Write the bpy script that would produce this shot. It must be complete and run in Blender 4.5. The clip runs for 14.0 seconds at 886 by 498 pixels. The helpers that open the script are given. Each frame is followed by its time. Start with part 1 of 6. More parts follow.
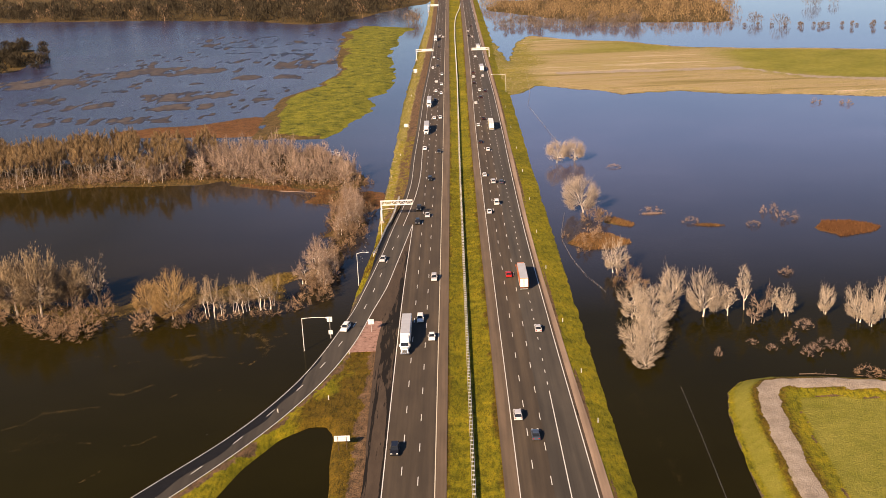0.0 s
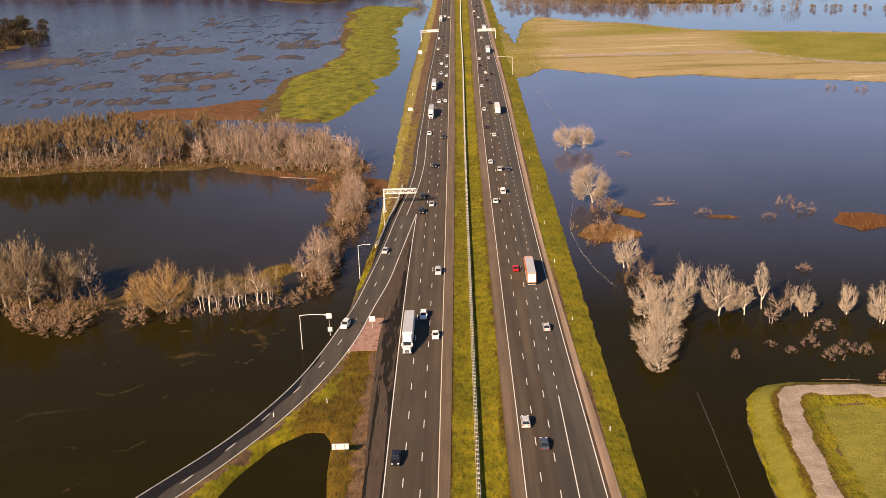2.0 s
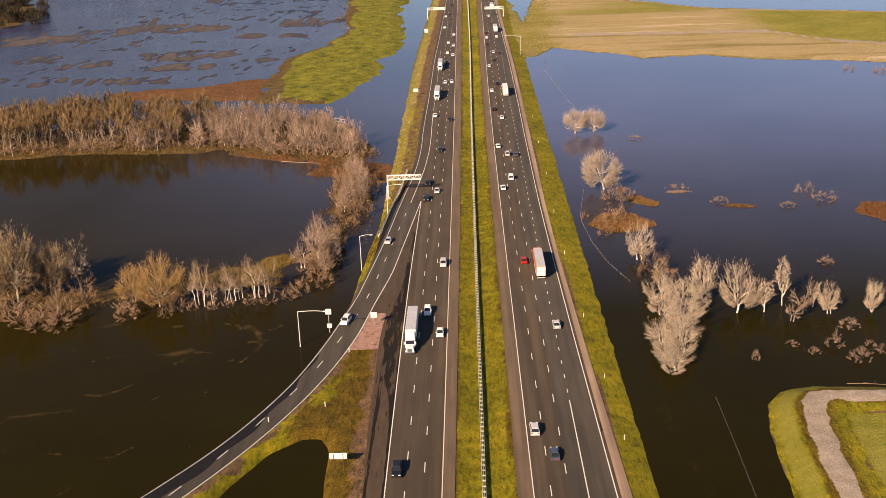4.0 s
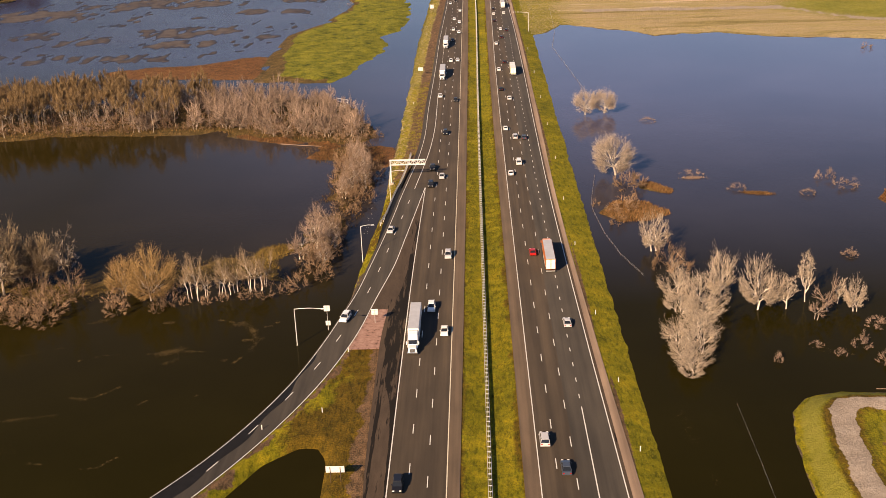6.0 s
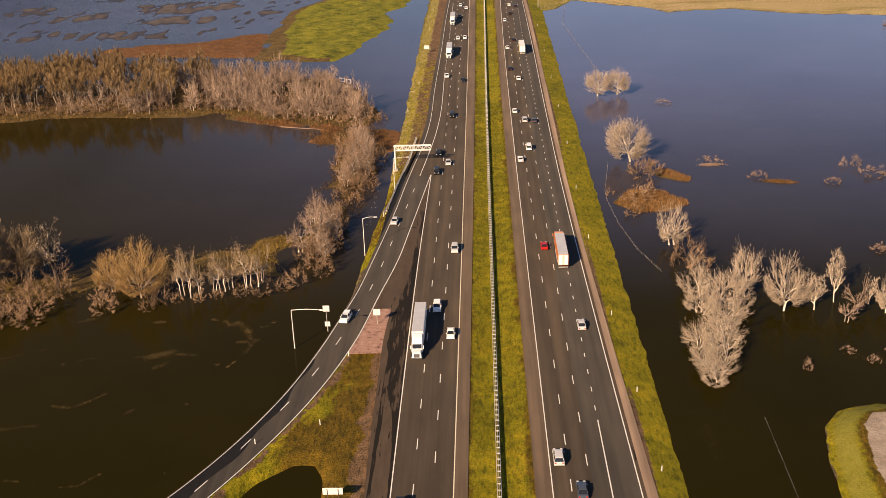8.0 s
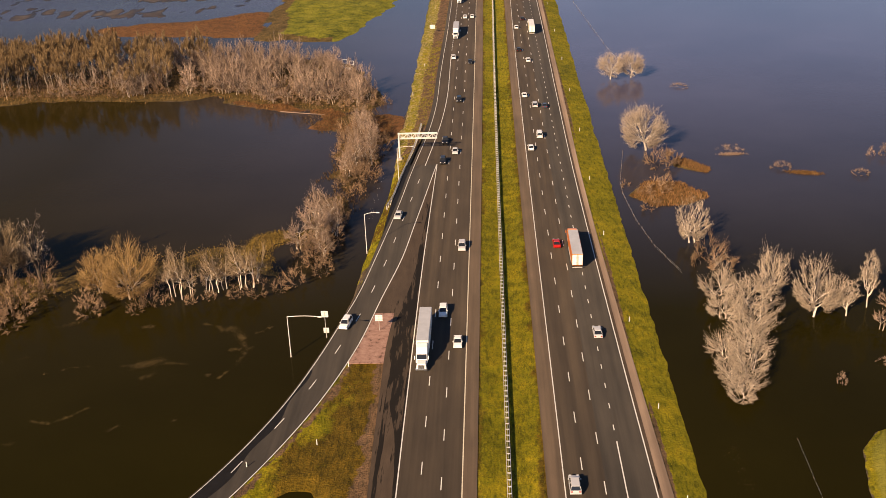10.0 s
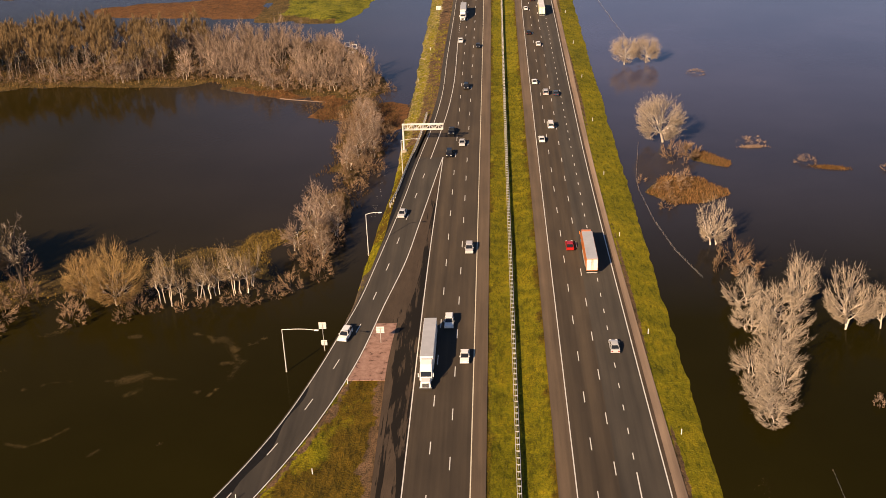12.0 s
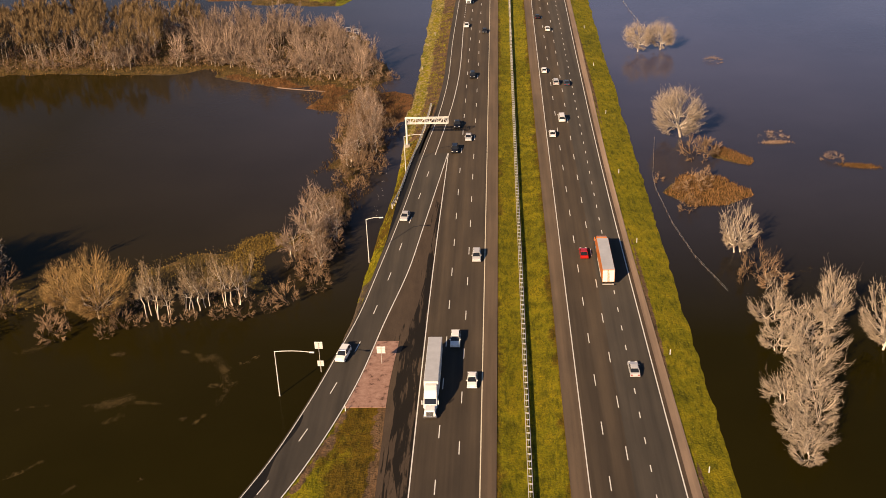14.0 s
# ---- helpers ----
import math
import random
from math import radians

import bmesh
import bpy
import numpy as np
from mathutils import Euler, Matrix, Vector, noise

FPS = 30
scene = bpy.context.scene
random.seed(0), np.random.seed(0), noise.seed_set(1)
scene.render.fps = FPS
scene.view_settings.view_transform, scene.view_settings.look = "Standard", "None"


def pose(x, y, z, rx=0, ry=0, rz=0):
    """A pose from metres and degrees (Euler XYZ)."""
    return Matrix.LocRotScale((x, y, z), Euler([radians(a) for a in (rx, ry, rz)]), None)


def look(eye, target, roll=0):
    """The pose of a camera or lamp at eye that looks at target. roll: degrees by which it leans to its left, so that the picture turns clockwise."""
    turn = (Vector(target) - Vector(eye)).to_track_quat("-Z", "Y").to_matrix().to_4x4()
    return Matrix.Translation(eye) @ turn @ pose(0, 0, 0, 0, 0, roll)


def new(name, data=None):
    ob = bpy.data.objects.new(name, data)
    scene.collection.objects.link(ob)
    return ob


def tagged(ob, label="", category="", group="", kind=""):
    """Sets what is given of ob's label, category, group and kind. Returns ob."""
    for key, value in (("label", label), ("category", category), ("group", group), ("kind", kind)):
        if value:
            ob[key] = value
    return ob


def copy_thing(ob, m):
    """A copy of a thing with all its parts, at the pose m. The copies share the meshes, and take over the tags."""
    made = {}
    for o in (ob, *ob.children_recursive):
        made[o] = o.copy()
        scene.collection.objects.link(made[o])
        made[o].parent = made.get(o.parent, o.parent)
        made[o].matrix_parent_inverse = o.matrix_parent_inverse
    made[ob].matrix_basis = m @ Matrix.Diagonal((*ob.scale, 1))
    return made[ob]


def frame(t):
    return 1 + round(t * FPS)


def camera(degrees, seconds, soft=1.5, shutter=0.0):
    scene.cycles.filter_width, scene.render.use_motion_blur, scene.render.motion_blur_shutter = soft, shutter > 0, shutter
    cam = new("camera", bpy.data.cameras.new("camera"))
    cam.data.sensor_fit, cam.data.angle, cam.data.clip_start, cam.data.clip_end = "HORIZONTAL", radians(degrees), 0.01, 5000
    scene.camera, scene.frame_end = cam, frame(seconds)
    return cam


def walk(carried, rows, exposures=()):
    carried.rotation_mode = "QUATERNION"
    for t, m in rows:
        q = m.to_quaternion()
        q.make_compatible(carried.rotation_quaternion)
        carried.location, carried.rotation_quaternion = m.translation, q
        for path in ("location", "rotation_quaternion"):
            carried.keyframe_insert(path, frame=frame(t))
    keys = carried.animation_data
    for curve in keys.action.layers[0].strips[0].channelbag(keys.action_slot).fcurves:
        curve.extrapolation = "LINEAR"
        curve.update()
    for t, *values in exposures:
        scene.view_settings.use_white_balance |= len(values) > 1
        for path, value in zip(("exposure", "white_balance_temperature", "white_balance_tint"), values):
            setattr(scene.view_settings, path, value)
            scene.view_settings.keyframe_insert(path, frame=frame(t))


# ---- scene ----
cam = camera(45.33, 14.0, soft=0.75)
ROWS = [
    (0, 0.66, -1.00, 111.00, 72.646, 2.381, 0.292),
    (0.5, 0.42, 2.53, 111.14, 72.340, 2.278, 0.330),
    (1, 0.26, 5.90, 111.19, 72.084, 2.175, 0.411),
    (1.5, 0.20, 9.17, 111.10, 71.831, 2.092, 0.503),
    (2, 0.19, 12.45, 110.96, 71.566, 2.038, 0.595),
    (2.5, 0.21, 15.87, 110.80, 71.288, 2.008, 0.694),
    (3, 0.24, 19.45, 110.67, 70.983, 1.988, 0.796),
    (5.5, 0.36, 38.00, 110.07, 69.353, 1.955, 1.230),
    (6, 0.32, 41.81, 109.96, 68.995, 1.980, 1.312),
    (6.5, 0.24, 45.79, 109.92, 68.638, 1.998, 1.404),
    (7, 0.15, 49.90, 109.86, 68.275, 1.997, 1.480),
    (7.5, -0.02, 54.05, 109.65, 67.925, 1.988, 1.582),
    (8, -0.18, 58.24, 109.43, 67.572, 1.976, 1.667),
    (10.5, -1.07, 79.44, 108.60, 65.877, 2.007, 2.070),
    (11, -1.18, 83.61, 108.52, 65.538, 2.009, 2.156),
    (11.5, -1.31, 87.75, 108.48, 65.213, 2.012, 2.253),
    (12, -1.48, 91.85, 108.43, 64.897, 2.024, 2.349),
    (12.5, -1.67, 95.93, 108.38, 64.601, 2.036, 2.427),
    (13, -1.91, 100.15, 108.29, 64.288, 2.038, 2.492),
    (13.5, -2.26, 104.72, 108.22, 63.971, 2.016, 2.545),
    (14, -2.71, 109.56, 108.08, 63.579, 1.988, 2.567),
]
walk(cam, [(t, pose(x, y, z, rx, ry, rz)) for t, x, y, z, rx, ry, rz in ROWS],
     exposures=[(0, 0.98, 7180, 23), (3.5, 0.95, 7260, 23), (7, 0.86, 7480, 23), (10.5, 0.77, 7640, 22.5), (14, 0.65, 7800, 21.5)])
# ---- world ----
# The sun stands behind and to the left, 27 degrees up.
SUN_AZ, SUN_EL = radians(211), radians(27.3)
sky = bpy.data.worlds.new("sky")
scene.world = sky
sky.use_nodes = True
wn = sky.node_tree
tex = wn.nodes.new("ShaderNodeTexSky")
tex.sky_type, tex.sun_disc = "NISHITA", False
tex.sun_elevation, tex.sun_rotation = SUN_EL, SUN_AZ
tex.air_density, tex.dust_density, tex.ozone_density = 1.0, 0.3, 6.0
wn.links.new(tex.outputs[0], wn.nodes["Background"].inputs[0])
wn.nodes["Background"].inputs[1].default_value = 0.066
sun_data = bpy.data.lights.new("sun", "SUN")
sun_data.energy, sun_data.angle, sun_data.color = 5.0, radians(0.53), (1.0, 0.81, 0.55)
sun = new("sun", sun_data)
sun_from = Vector((math.sin(SUN_AZ) * math.cos(SUN_EL), math.cos(SUN_AZ) * math.cos(SUN_EL), math.sin(SUN_EL)))
sun.matrix_world = look(sun_from * 500, (0, 0, 0))

WATER = -1.8


# ---- materials ----
def nodes_of(name, rough=0.9, spec=0.3, metal=0.0, coarse=0.0):
    m = bpy.data.materials.new(name)
    m.use_nodes = True
    nt = m.node_tree
    b = nt.nodes["Principled BSDF"]
    b.inputs["Roughness"].default_value = rough
    b.inputs["Specular IOR Level"].default_value = spec
    b.inputs["Metallic"].default_value = metal
    b.inputs["Diffuse Roughness"].default_value = coarse
    return m, nt, b


def coords(nt, scale=(1, 1, 1)):
    geo = nt.nodes.new("ShaderNodeNewGeometry")
    mp = nt.nodes.new("ShaderNodeMapping")
    mp.inputs["Scale"].default_value = scale
    nt.links.new(geo.outputs["Position"], mp.inputs["Vector"])
    return mp.outputs[0]


def noise_node(nt, vec, scale, detail=4.0, rough=0.6):
    n = nt.nodes.new("ShaderNodeTexNoise")
    n.inputs["Scale"].default_value, n.inputs["Detail"].default_value, n.inputs["Roughness"].default_value = scale, detail, rough
    nt.links.new(vec, n.inputs["Vector"])
    return n.outputs["Fac"]


def ramp(nt, fac, stops):
    r = nt.nodes.new("ShaderNodeValToRGB")
    e = r.color_ramp.elements
    while len(e) < len(stops):
        e.new(0.5)
    for el, (p, c) in zip(e, stops):
        el.position, el.color = p, (*c, 1)
    nt.links.new(fac, r.inputs[0])
    return r.outputs[0]


def gray(nt, fac, lo, hi):
    return ramp(nt, fac, [(lo, (0, 0, 0)), (hi, (1, 1, 1))])


def mix(nt, fac, a, b, mode="MIX"):
    n = nt.nodes.new("ShaderNodeMix")
    n.data_type, n.blend_type = "RGBA", mode
    for value, i in ((fac, 0), (a, 6), (b, 7)):
        if isinstance(value, (int, float)):
            n.inputs[i].default_value = value
        elif isinstance(value, tuple):
            n.inputs[i].default_value = (*value, 1)
        else:
            nt.links.new(value, n.inputs[i])
    return n.outputs[2]


def bump(nt, b, fac, strength, distance):
    n = nt.nodes.new("ShaderNodeBump")
    n.inputs["Strength"].default_value, n.inputs["Distance"].default_value = strength, distance
    nt.links.new(fac, n.inputs["Height"])
    nt.links.new(n.outputs[0], b.inputs["Normal"])


def base(nt, b, colour):
    nt.links.new(colour, b.inputs["Base Color"])


def attribute(nt, name):
    a = nt.nodes.new("ShaderNodeAttribute")
    a.attribute_name = name
    return a.outputs["Fac"]


def plain(name, colour, rough=0.5, spec=0.5, metal=0.0, wear=0.15, scale=3.0):
    """Paint, metal, rubber: one colour with slight grain and grime."""
    m, nt, b = nodes_of(name, rough, spec, metal)
    v = coords(nt)
    n = noise_node(nt, v, scale, 5)
    dark = tuple(c * (1 - wear) for c in colour)
    base(nt, b, ramp(nt, n, [(0.3, dark), (0.65, colour)]))
    return m


def asphalt(name, colour, tint):
    m, nt, b = nodes_of(name, 0.85, 0.3, 0.0, 1.0)
    v = coords(nt)
    streak = noise_node(nt, coords(nt, (0.55, 0.012, 1)), 1.0, 3)
    blotch = noise_node(nt, coords(nt, (0.25, 0.06, 1)), 1.0, 5)
    grain = noise_node(nt, v, 9.0, 3)
    c = ramp(nt, streak, [(0.3, tuple(x * 0.72 for x in colour)), (0.5, colour), (0.7, tint)])
    c = mix(nt, 0.5, c, ramp(nt, blotch, [(0.3, (0.55, 0.55, 0.55)), (0.7, (1.25, 1.2, 1.15))]), "MULTIPLY")
    c = mix(nt, 0.35, c, ramp(nt, grain, [(0.3, (0.6, 0.6, 0.6)), (0.7, (1.3, 1.3, 1.3))]), "MULTIPLY")
    base(nt, b, c)
    bump(nt, b, grain, 0.25, 0.02)
    return m


ASPHALT = asphalt("asphalt", (0.0395, 0.031, 0.0224), (0.0545, 0.042, 0.0297))
ASPHALT_GREY = asphalt("asphalt_grey", (0.0365, 0.0325, 0.0275), (0.049, 0.0423, 0.035))
SHOULDER_DUSTY = asphalt("asphalt_dusty", (0.15, 0.11, 0.084), (0.2, 0.148, 0.112))
SHOULDER = asphalt("asphalt_shoulder", (0.075, 0.056, 0.04), (0.1, 0.073, 0.052))


def wet_asphalt(name, lo, hi):
    """Dusty asphalt with damp streaks along the road; lo and hi set how much of it is damp."""
    m, nt, b = nodes_of(name, 0.92, 0.12)
    grain = noise_node(nt, coords(nt), 8.0, 3)
    lane = noise_node(nt, coords(nt, (1.1, 0.05, 1)), 1.0, 8, 0.68)
    blot = noise_node(nt, coords(nt, (0.6, 0.12, 1)), 1.0, 6, 0.6)
    c = ramp(nt, grain, [(0.3, (0.06, 0.044, 0.032)), (0.7, (0.092, 0.067, 0.047))])
    c = mix(nt, 0.5, c, ramp(nt, blot, [(0.35, (0.65, 0.65, 0.65)), (0.65, (1.25, 1.22, 1.18))]), "MULTIPLY")
    wet = gray(nt, mix(nt, 0.4, lane, blot), lo, hi)
    base(nt, b, mix(nt, wet, c, (0.015, 0.0125, 0.01)))
    return m


GORE = wet_asphalt("asphalt_gore", 0.57, 0.6)
GORE_DAMP = wet_asphalt("asphalt_gore_damp", 0.44, 0.47)
# wet asphalt; on the guard rail strip it also paints the rail's shade
WET_AND_SHADE = plain("wet_asphalt", (0.016, 0.0145, 0.0125), 0.6, 0.12, 0.0, 0.3, 0.6)


def pink_paving():
    m, nt, b = nodes_of("stamped_paving", 0.9, 0.25)
    v = coords(nt)
    n1, n2 = noise_node(nt, v, 0.8, 5, 0.6), noise_node(nt, v, 6.0, 3)
    c = ramp(nt, n1, [(0.34, (0.1, 0.055, 0.04)), (0.42, (0.29, 0.165, 0.125)), (0.7, (0.4, 0.25, 0.19))])
    base(nt, b, mix(nt, 0.4, c, ramp(nt, n2, [(0.3, (0.6, 0.6, 0.6)), (0.7, (1.2, 1.2, 1.2))]), "MULTIPLY"))
    bump(nt, b, n2, 0.4, 0.03)
    return m


PAVING = pink_paving()


def ground_material():
    """Grass, dry field, marsh, gravel, rust mud, each where its mask lies."""
    m, nt, b = nodes_of("ground", 0.95, 0.15)
    v = coords(nt)
    big, mid, fine = noise_node(nt, v, 0.035, 5), noise_node(nt, v, 0.3, 6, 0.65), noise_node(nt, v, 2.6, 4, 0.7)
    mud = ramp(nt, mid, [(0.3, (0.07, 0.05, 0.032)), (0.7, (0.13, 0.1, 0.07))])
    grass_n = mix(nt, 0.5, big, mid)
    grass = ramp(nt, grass_n, [(0.34, (0.085, 0.088, 0.004)), (0.5, (0.195, 0.174, 0.008)), (0.66, (0.33, 0.255, 0.014))])
    dry = ramp(nt, noise_node(nt, coords(nt, (0.004, 0.05, 1)), 1.0, 8, 0.7), [(0.32, (0.2, 0.16, 0.05)), (0.43, (0.32, 0.25, 0.1)), (0.5, (0.42, 0.315, 0.17)), (0.57, (0.34, 0.275, 0.1)), (0.66, (0.6, 0.46, 0.33))])
    marsh = ramp(nt, mid, [(0.3, (0.05, 0.035, 0.014)), (0.5, (0.11, 0.075, 0.025)), (0.7, (0.19, 0.12, 0.045))])
    flat = ramp(nt, mid, [(0.3, (0.06, 0.048, 0.04)), (0.7, (0.17, 0.13, 0.09))])
    gravel = ramp(nt, mid, [(0.3, (0.28, 0.225, 0.17)), (0.7, (0.44, 0.36, 0.28))])
    dirt = ramp(nt, mid, [(0.3, (0.085, 0.053, 0.028)), (0.7, (0.2, 0.122, 0.068))])
    rust = ramp(nt, mid, [(0.3, (0.1, 0.045, 0.016)), (0.7, (0.22, 0.105, 0.04))])
    lawn = ramp(nt, grass_n, [(0.35, (0.16, 0.156, 0.016)), (0.65, (0.285, 0.252, 0.045))])
    meadow = ramp(nt, noise_node(nt, v, 0.1, 8, 0.78), [(0.36, (0.035, 0.05, 0.006)), (0.45, (0.14, 0.142, 0.014)), (0.56, (0.215, 0.205, 0.02)), (0.68, (0.3, 0.255, 0.04))])
    brown = ramp(nt, mid, [(0.3, (0.068, 0.045, 0.004)), (0.7, (0.16, 0.1, 0.01))])
    c = mud
    edge = noise_node(nt, v, 0.8, 4)
    clump = noise_node(nt, coords(nt, (1.5, 0.4, 1)), 1.0, 5, 0.6)
    for name, colour, lo, hi in (("marsh", marsh, 0.85, 1.1), ("flat", flat, 0.85, 1.1), ("rust", rust, 0.85, 1.1), ("dry", dry, 0.85, 1.1), ("grass", grass, 0.85, 1.1), ("meadow", meadow, 0.8, 1.2), ("brown", brown, 0.65, 1.35), ("dirt", dirt, 0.85, 1.1), ("lawn", lawn, 0.6, 1.4), ("gravel", gravel, 0.85, 1.1)):
        if name == "lawn":
            # clump and blade tone with tuft shade painted in, kept off lawn and track
            c = mix(nt, 0.7, c, ramp(nt, clump, [(0.36, (0.34, 0.4, 0.36)), (0.48, (1, 1, 1)), (0.66, (1.35, 1.25, 1.15))]), "MULTIPLY")
            c = mix(nt, 0.65, c, ramp(nt, fine, [(0.3, (0.5, 0.52, 0.5)), (0.5, (1, 1, 1)), (0.7, (1.35, 1.3, 1.2))]), "MULTIPLY")
        a = attribute(nt, name)
        w = nt.nodes.new("ShaderNodeMath")
        w.operation = "MULTIPLY_ADD"
        nt.links.new(edge, w.inputs[0])
        w.inputs[1].default_value = 0.9
        nt.links.new(a, w.inputs[2])
        c = mix(nt, gray(nt, w.outputs[0], lo, hi), c, colour)
    c = mix(nt, 0.25, c, ramp(nt, fine, [(0.3, (0.5, 0.5, 0.5)), (0.7, (1.4, 1.4, 1.4))]), "MULTIPLY")
    base(nt, b, c)
    bump(nt, b, mix(nt, 0.5, mid, fine), 1.0, 0.8)
    return m


GROUND = ground_material()


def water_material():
    """Silty flood water: brown and turbid in the ponds, paler over the open flood east and north, with sky reflection
    painted in.
    """
    m, nt, b = nodes_of("flood_water", 0.06, 0.08)
    b.inputs["IOR"].default_value = 1.33
    v = coords(nt)
    sep = nt.nodes.new("ShaderNodeSeparateXYZ")
    nt.links.new(v, sep.inputs[0])

    def span(axis, lo, hi, top=1.0, low=0.0):
        r = nt.nodes.new("ShaderNodeMapRange")
        r.inputs["From Min"].default_value, r.inputs["From Max"].default_value = lo, hi
        r.inputs["To Min"].default_value, r.inputs["To Max"].default_value = low, top
        nt.links.new(sep.outputs[axis] if isinstance(axis, int) else axis, r.inputs[0])
        return r.outputs[0]

    def calc(op, p, q):
        n = nt.nodes.new("ShaderNodeMath")
        n.operation = op
        for value, socket in ((p, n.inputs[0]), (q, n.inputs[1])):
            if isinstance(value, float):
                socket.default_value = value
            else:
                nt.links.new(value, socket)
        return n.outputs[0]

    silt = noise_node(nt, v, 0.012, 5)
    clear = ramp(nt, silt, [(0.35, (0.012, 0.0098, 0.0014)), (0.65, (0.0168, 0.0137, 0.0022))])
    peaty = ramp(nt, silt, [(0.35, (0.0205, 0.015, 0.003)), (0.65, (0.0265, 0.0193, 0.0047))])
    # blue-violet in the base colour stands in for sky mirrored on open water
    muddy_sky = ramp(nt, silt, [(0.35, (0.066, 0.064, 0.104)), (0.65, (0.086, 0.083, 0.132))])
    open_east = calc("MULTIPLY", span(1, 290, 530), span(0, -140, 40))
    # darker blue for the marsh, painted sky reflection as well
    slaty_sky = ramp(nt, silt, [(0.35, (0.032, 0.031, 0.058)), (0.65, (0.045, 0.043, 0.08))])
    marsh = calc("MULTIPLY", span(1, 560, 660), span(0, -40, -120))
    # paler band beside the spit, painted as bright sky between the ridges
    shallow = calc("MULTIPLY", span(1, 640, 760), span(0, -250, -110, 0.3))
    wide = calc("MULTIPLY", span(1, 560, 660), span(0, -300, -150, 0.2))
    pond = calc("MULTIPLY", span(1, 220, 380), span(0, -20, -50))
    base(nt, b, mix(nt, calc("MAXIMUM", open_east, shallow), mix(nt, marsh, mix(nt, pond, clear, peaty), slaty_sky), muddy_sky))
    # specular set by area: stronger sky mirroring on the open flood, weak in shelter
    nt.links.new(span(calc("MAXIMUM", open_east, wide), 0, 1, 0.3, 0.035), b.inputs["Specular IOR Level"])
    # wind ruffles the wide marsh in the north-west; the ponds and the east lie calm
    wind = calc("MULTIPLY", span(1, 540, 700), span(0, -40, -110))
    gust = calc("MULTIPLY", wind, gray(nt, noise_node(nt, coords(nt, (0.006, 0.012, 1)), 1.0, 4), 0.05, 0.45))
    nt.links.new(span(gust, 0, 1, 0.16, 0.05), b.inputs["Roughness"])
    ripple = noise_node(nt, coords(nt, (1.0, 0.6, 1)), 0.9, 4, 0.6)
    wave = nt.nodes.new("ShaderNodeBump")
    wave.inputs["Distance"].default_value = 0.26
    nt.links.new(span(gust, 0, 1, 1.0, 0.1), wave.inputs["Strength"])
    nt.links.new(ripple, wave.inputs["Height"])
    nt.links.new(wave.outputs[0], b.inputs["Normal"])
    return m


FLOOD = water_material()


def bark(name, colour, vary=0.35, spread=0.75):
    m, nt, b = nodes_of(name, 0.9, 0.2)
    info = nt.nodes.new("ShaderNodeObjectInfo")
    geo = nt.nodes.new("ShaderNodeNewGeometry")
    a = ramp(nt, info.outputs["Random"], [(0.0, tuple(c * (1 - vary) for c in colour)), (0.5, colour), (1.0, tuple(min(0.8, c * (1 + vary * 0.7)) for c in colour))])
    c = mix(nt, spread, a, ramp(nt, geo.outputs["Random Per Island"], [(0.0, (0.4, 0.375, 0.35)), (0.7, (1.04, 1.03, 1.01)), (1.0, (1.75, 1.73, 1.71))]), "MULTIPLY")
    base(nt, b, c)
    return m


PALE_TWIG = bark("pale_twig", (0.4, 0.325, 0.25), 0.15)
STEM_TWIG = bark("stem_twig", (0.32, 0.235, 0.15), 0.2)
OAK_TWIG = bark("oak_twig", (0.27, 0.2, 0.125), 0.2)
MARSH_BLADE = bark("marsh_blade", (0.14, 0.082, 0.032), 0.35)
WHITE_TWIG = bark("white_twig", (0.4, 0.325, 0.255), 0.12)
PALE_BARK = bark("pale_bark", (0.62, 0.54, 0.45), 0.15)
BROWN_TWIG = bark("brown_twig", (0.25, 0.168, 0.086), 0.3)
GREY_BARK = bark("grey_bark", (0.36, 0.295, 0.235), 0.25)
SHRUB_TWIG = bark("shrub_twig", (0.265, 0.174, 0.108), 0.35)
GOLD_TWIG = bark("gold_twig", (0.32, 0.207, 0.088), 0.15)
PINK_TWIG = bark("pinkish_twig", (0.305, 0.22, 0.166), 0.25)
DARK_BARK = bark("dark_bark", (0.17, 0.13, 0.1), 0.2)
FAR_TWIG = bark("far_twig", (0.05, 0.04, 0.024), 0.2)
GOLD_BLADE = bark("golden_blade", (0.2, 0.135, 0.03), 0.25)
REED = bark("reed", (0.165, 0.09, 0.036), 0.3)
RED_REED = bark("red_reed", (0.12, 0.055, 0.023), 0.3)
DULL_TWIG = bark("dull_twig", (0.27, 0.19, 0.145), 0.25)
WEED = bark("weed", (0.085, 0.058, 0.02), 0.4)
EXIT_BLADE = bark("dull_grass_blade", (0.11, 0.085, 0.009), 0.3, 0.3)
MEDIAN_BLADE = bark("median_grass_blade", (0.12, 0.107, 0.01), 0.25, 0.35)
GRASS_BLADE = bark("grass_blade", (0.2, 0.175, 0.015), 0.2, 0.4)

LINE_WHITE = plain("line_white", (0.75, 0.73, 0.68), 0.7, 0.3, 0, 0.25, 1.5)
LINE_YELLOW = plain("line_yellow", (0.74, 0.66, 0.5), 0.7, 0.3, 0, 0.25, 1.5)
GALVANISED = plain("galvanised_steel", (0.62, 0.6, 0.56), 0.45, 0.5, 0.35, 0.2, 2.0)
WHITE_STEEL = plain("white_steel", (0.74, 0.73, 0.69), 0.5, 0.5, 0.0, 0.2, 2.0)
RAIL_STEEL = plain("rail_steel", (0.58, 0.57, 0.54), 0.5, 0.5, 0.1, 0.2, 2.0)
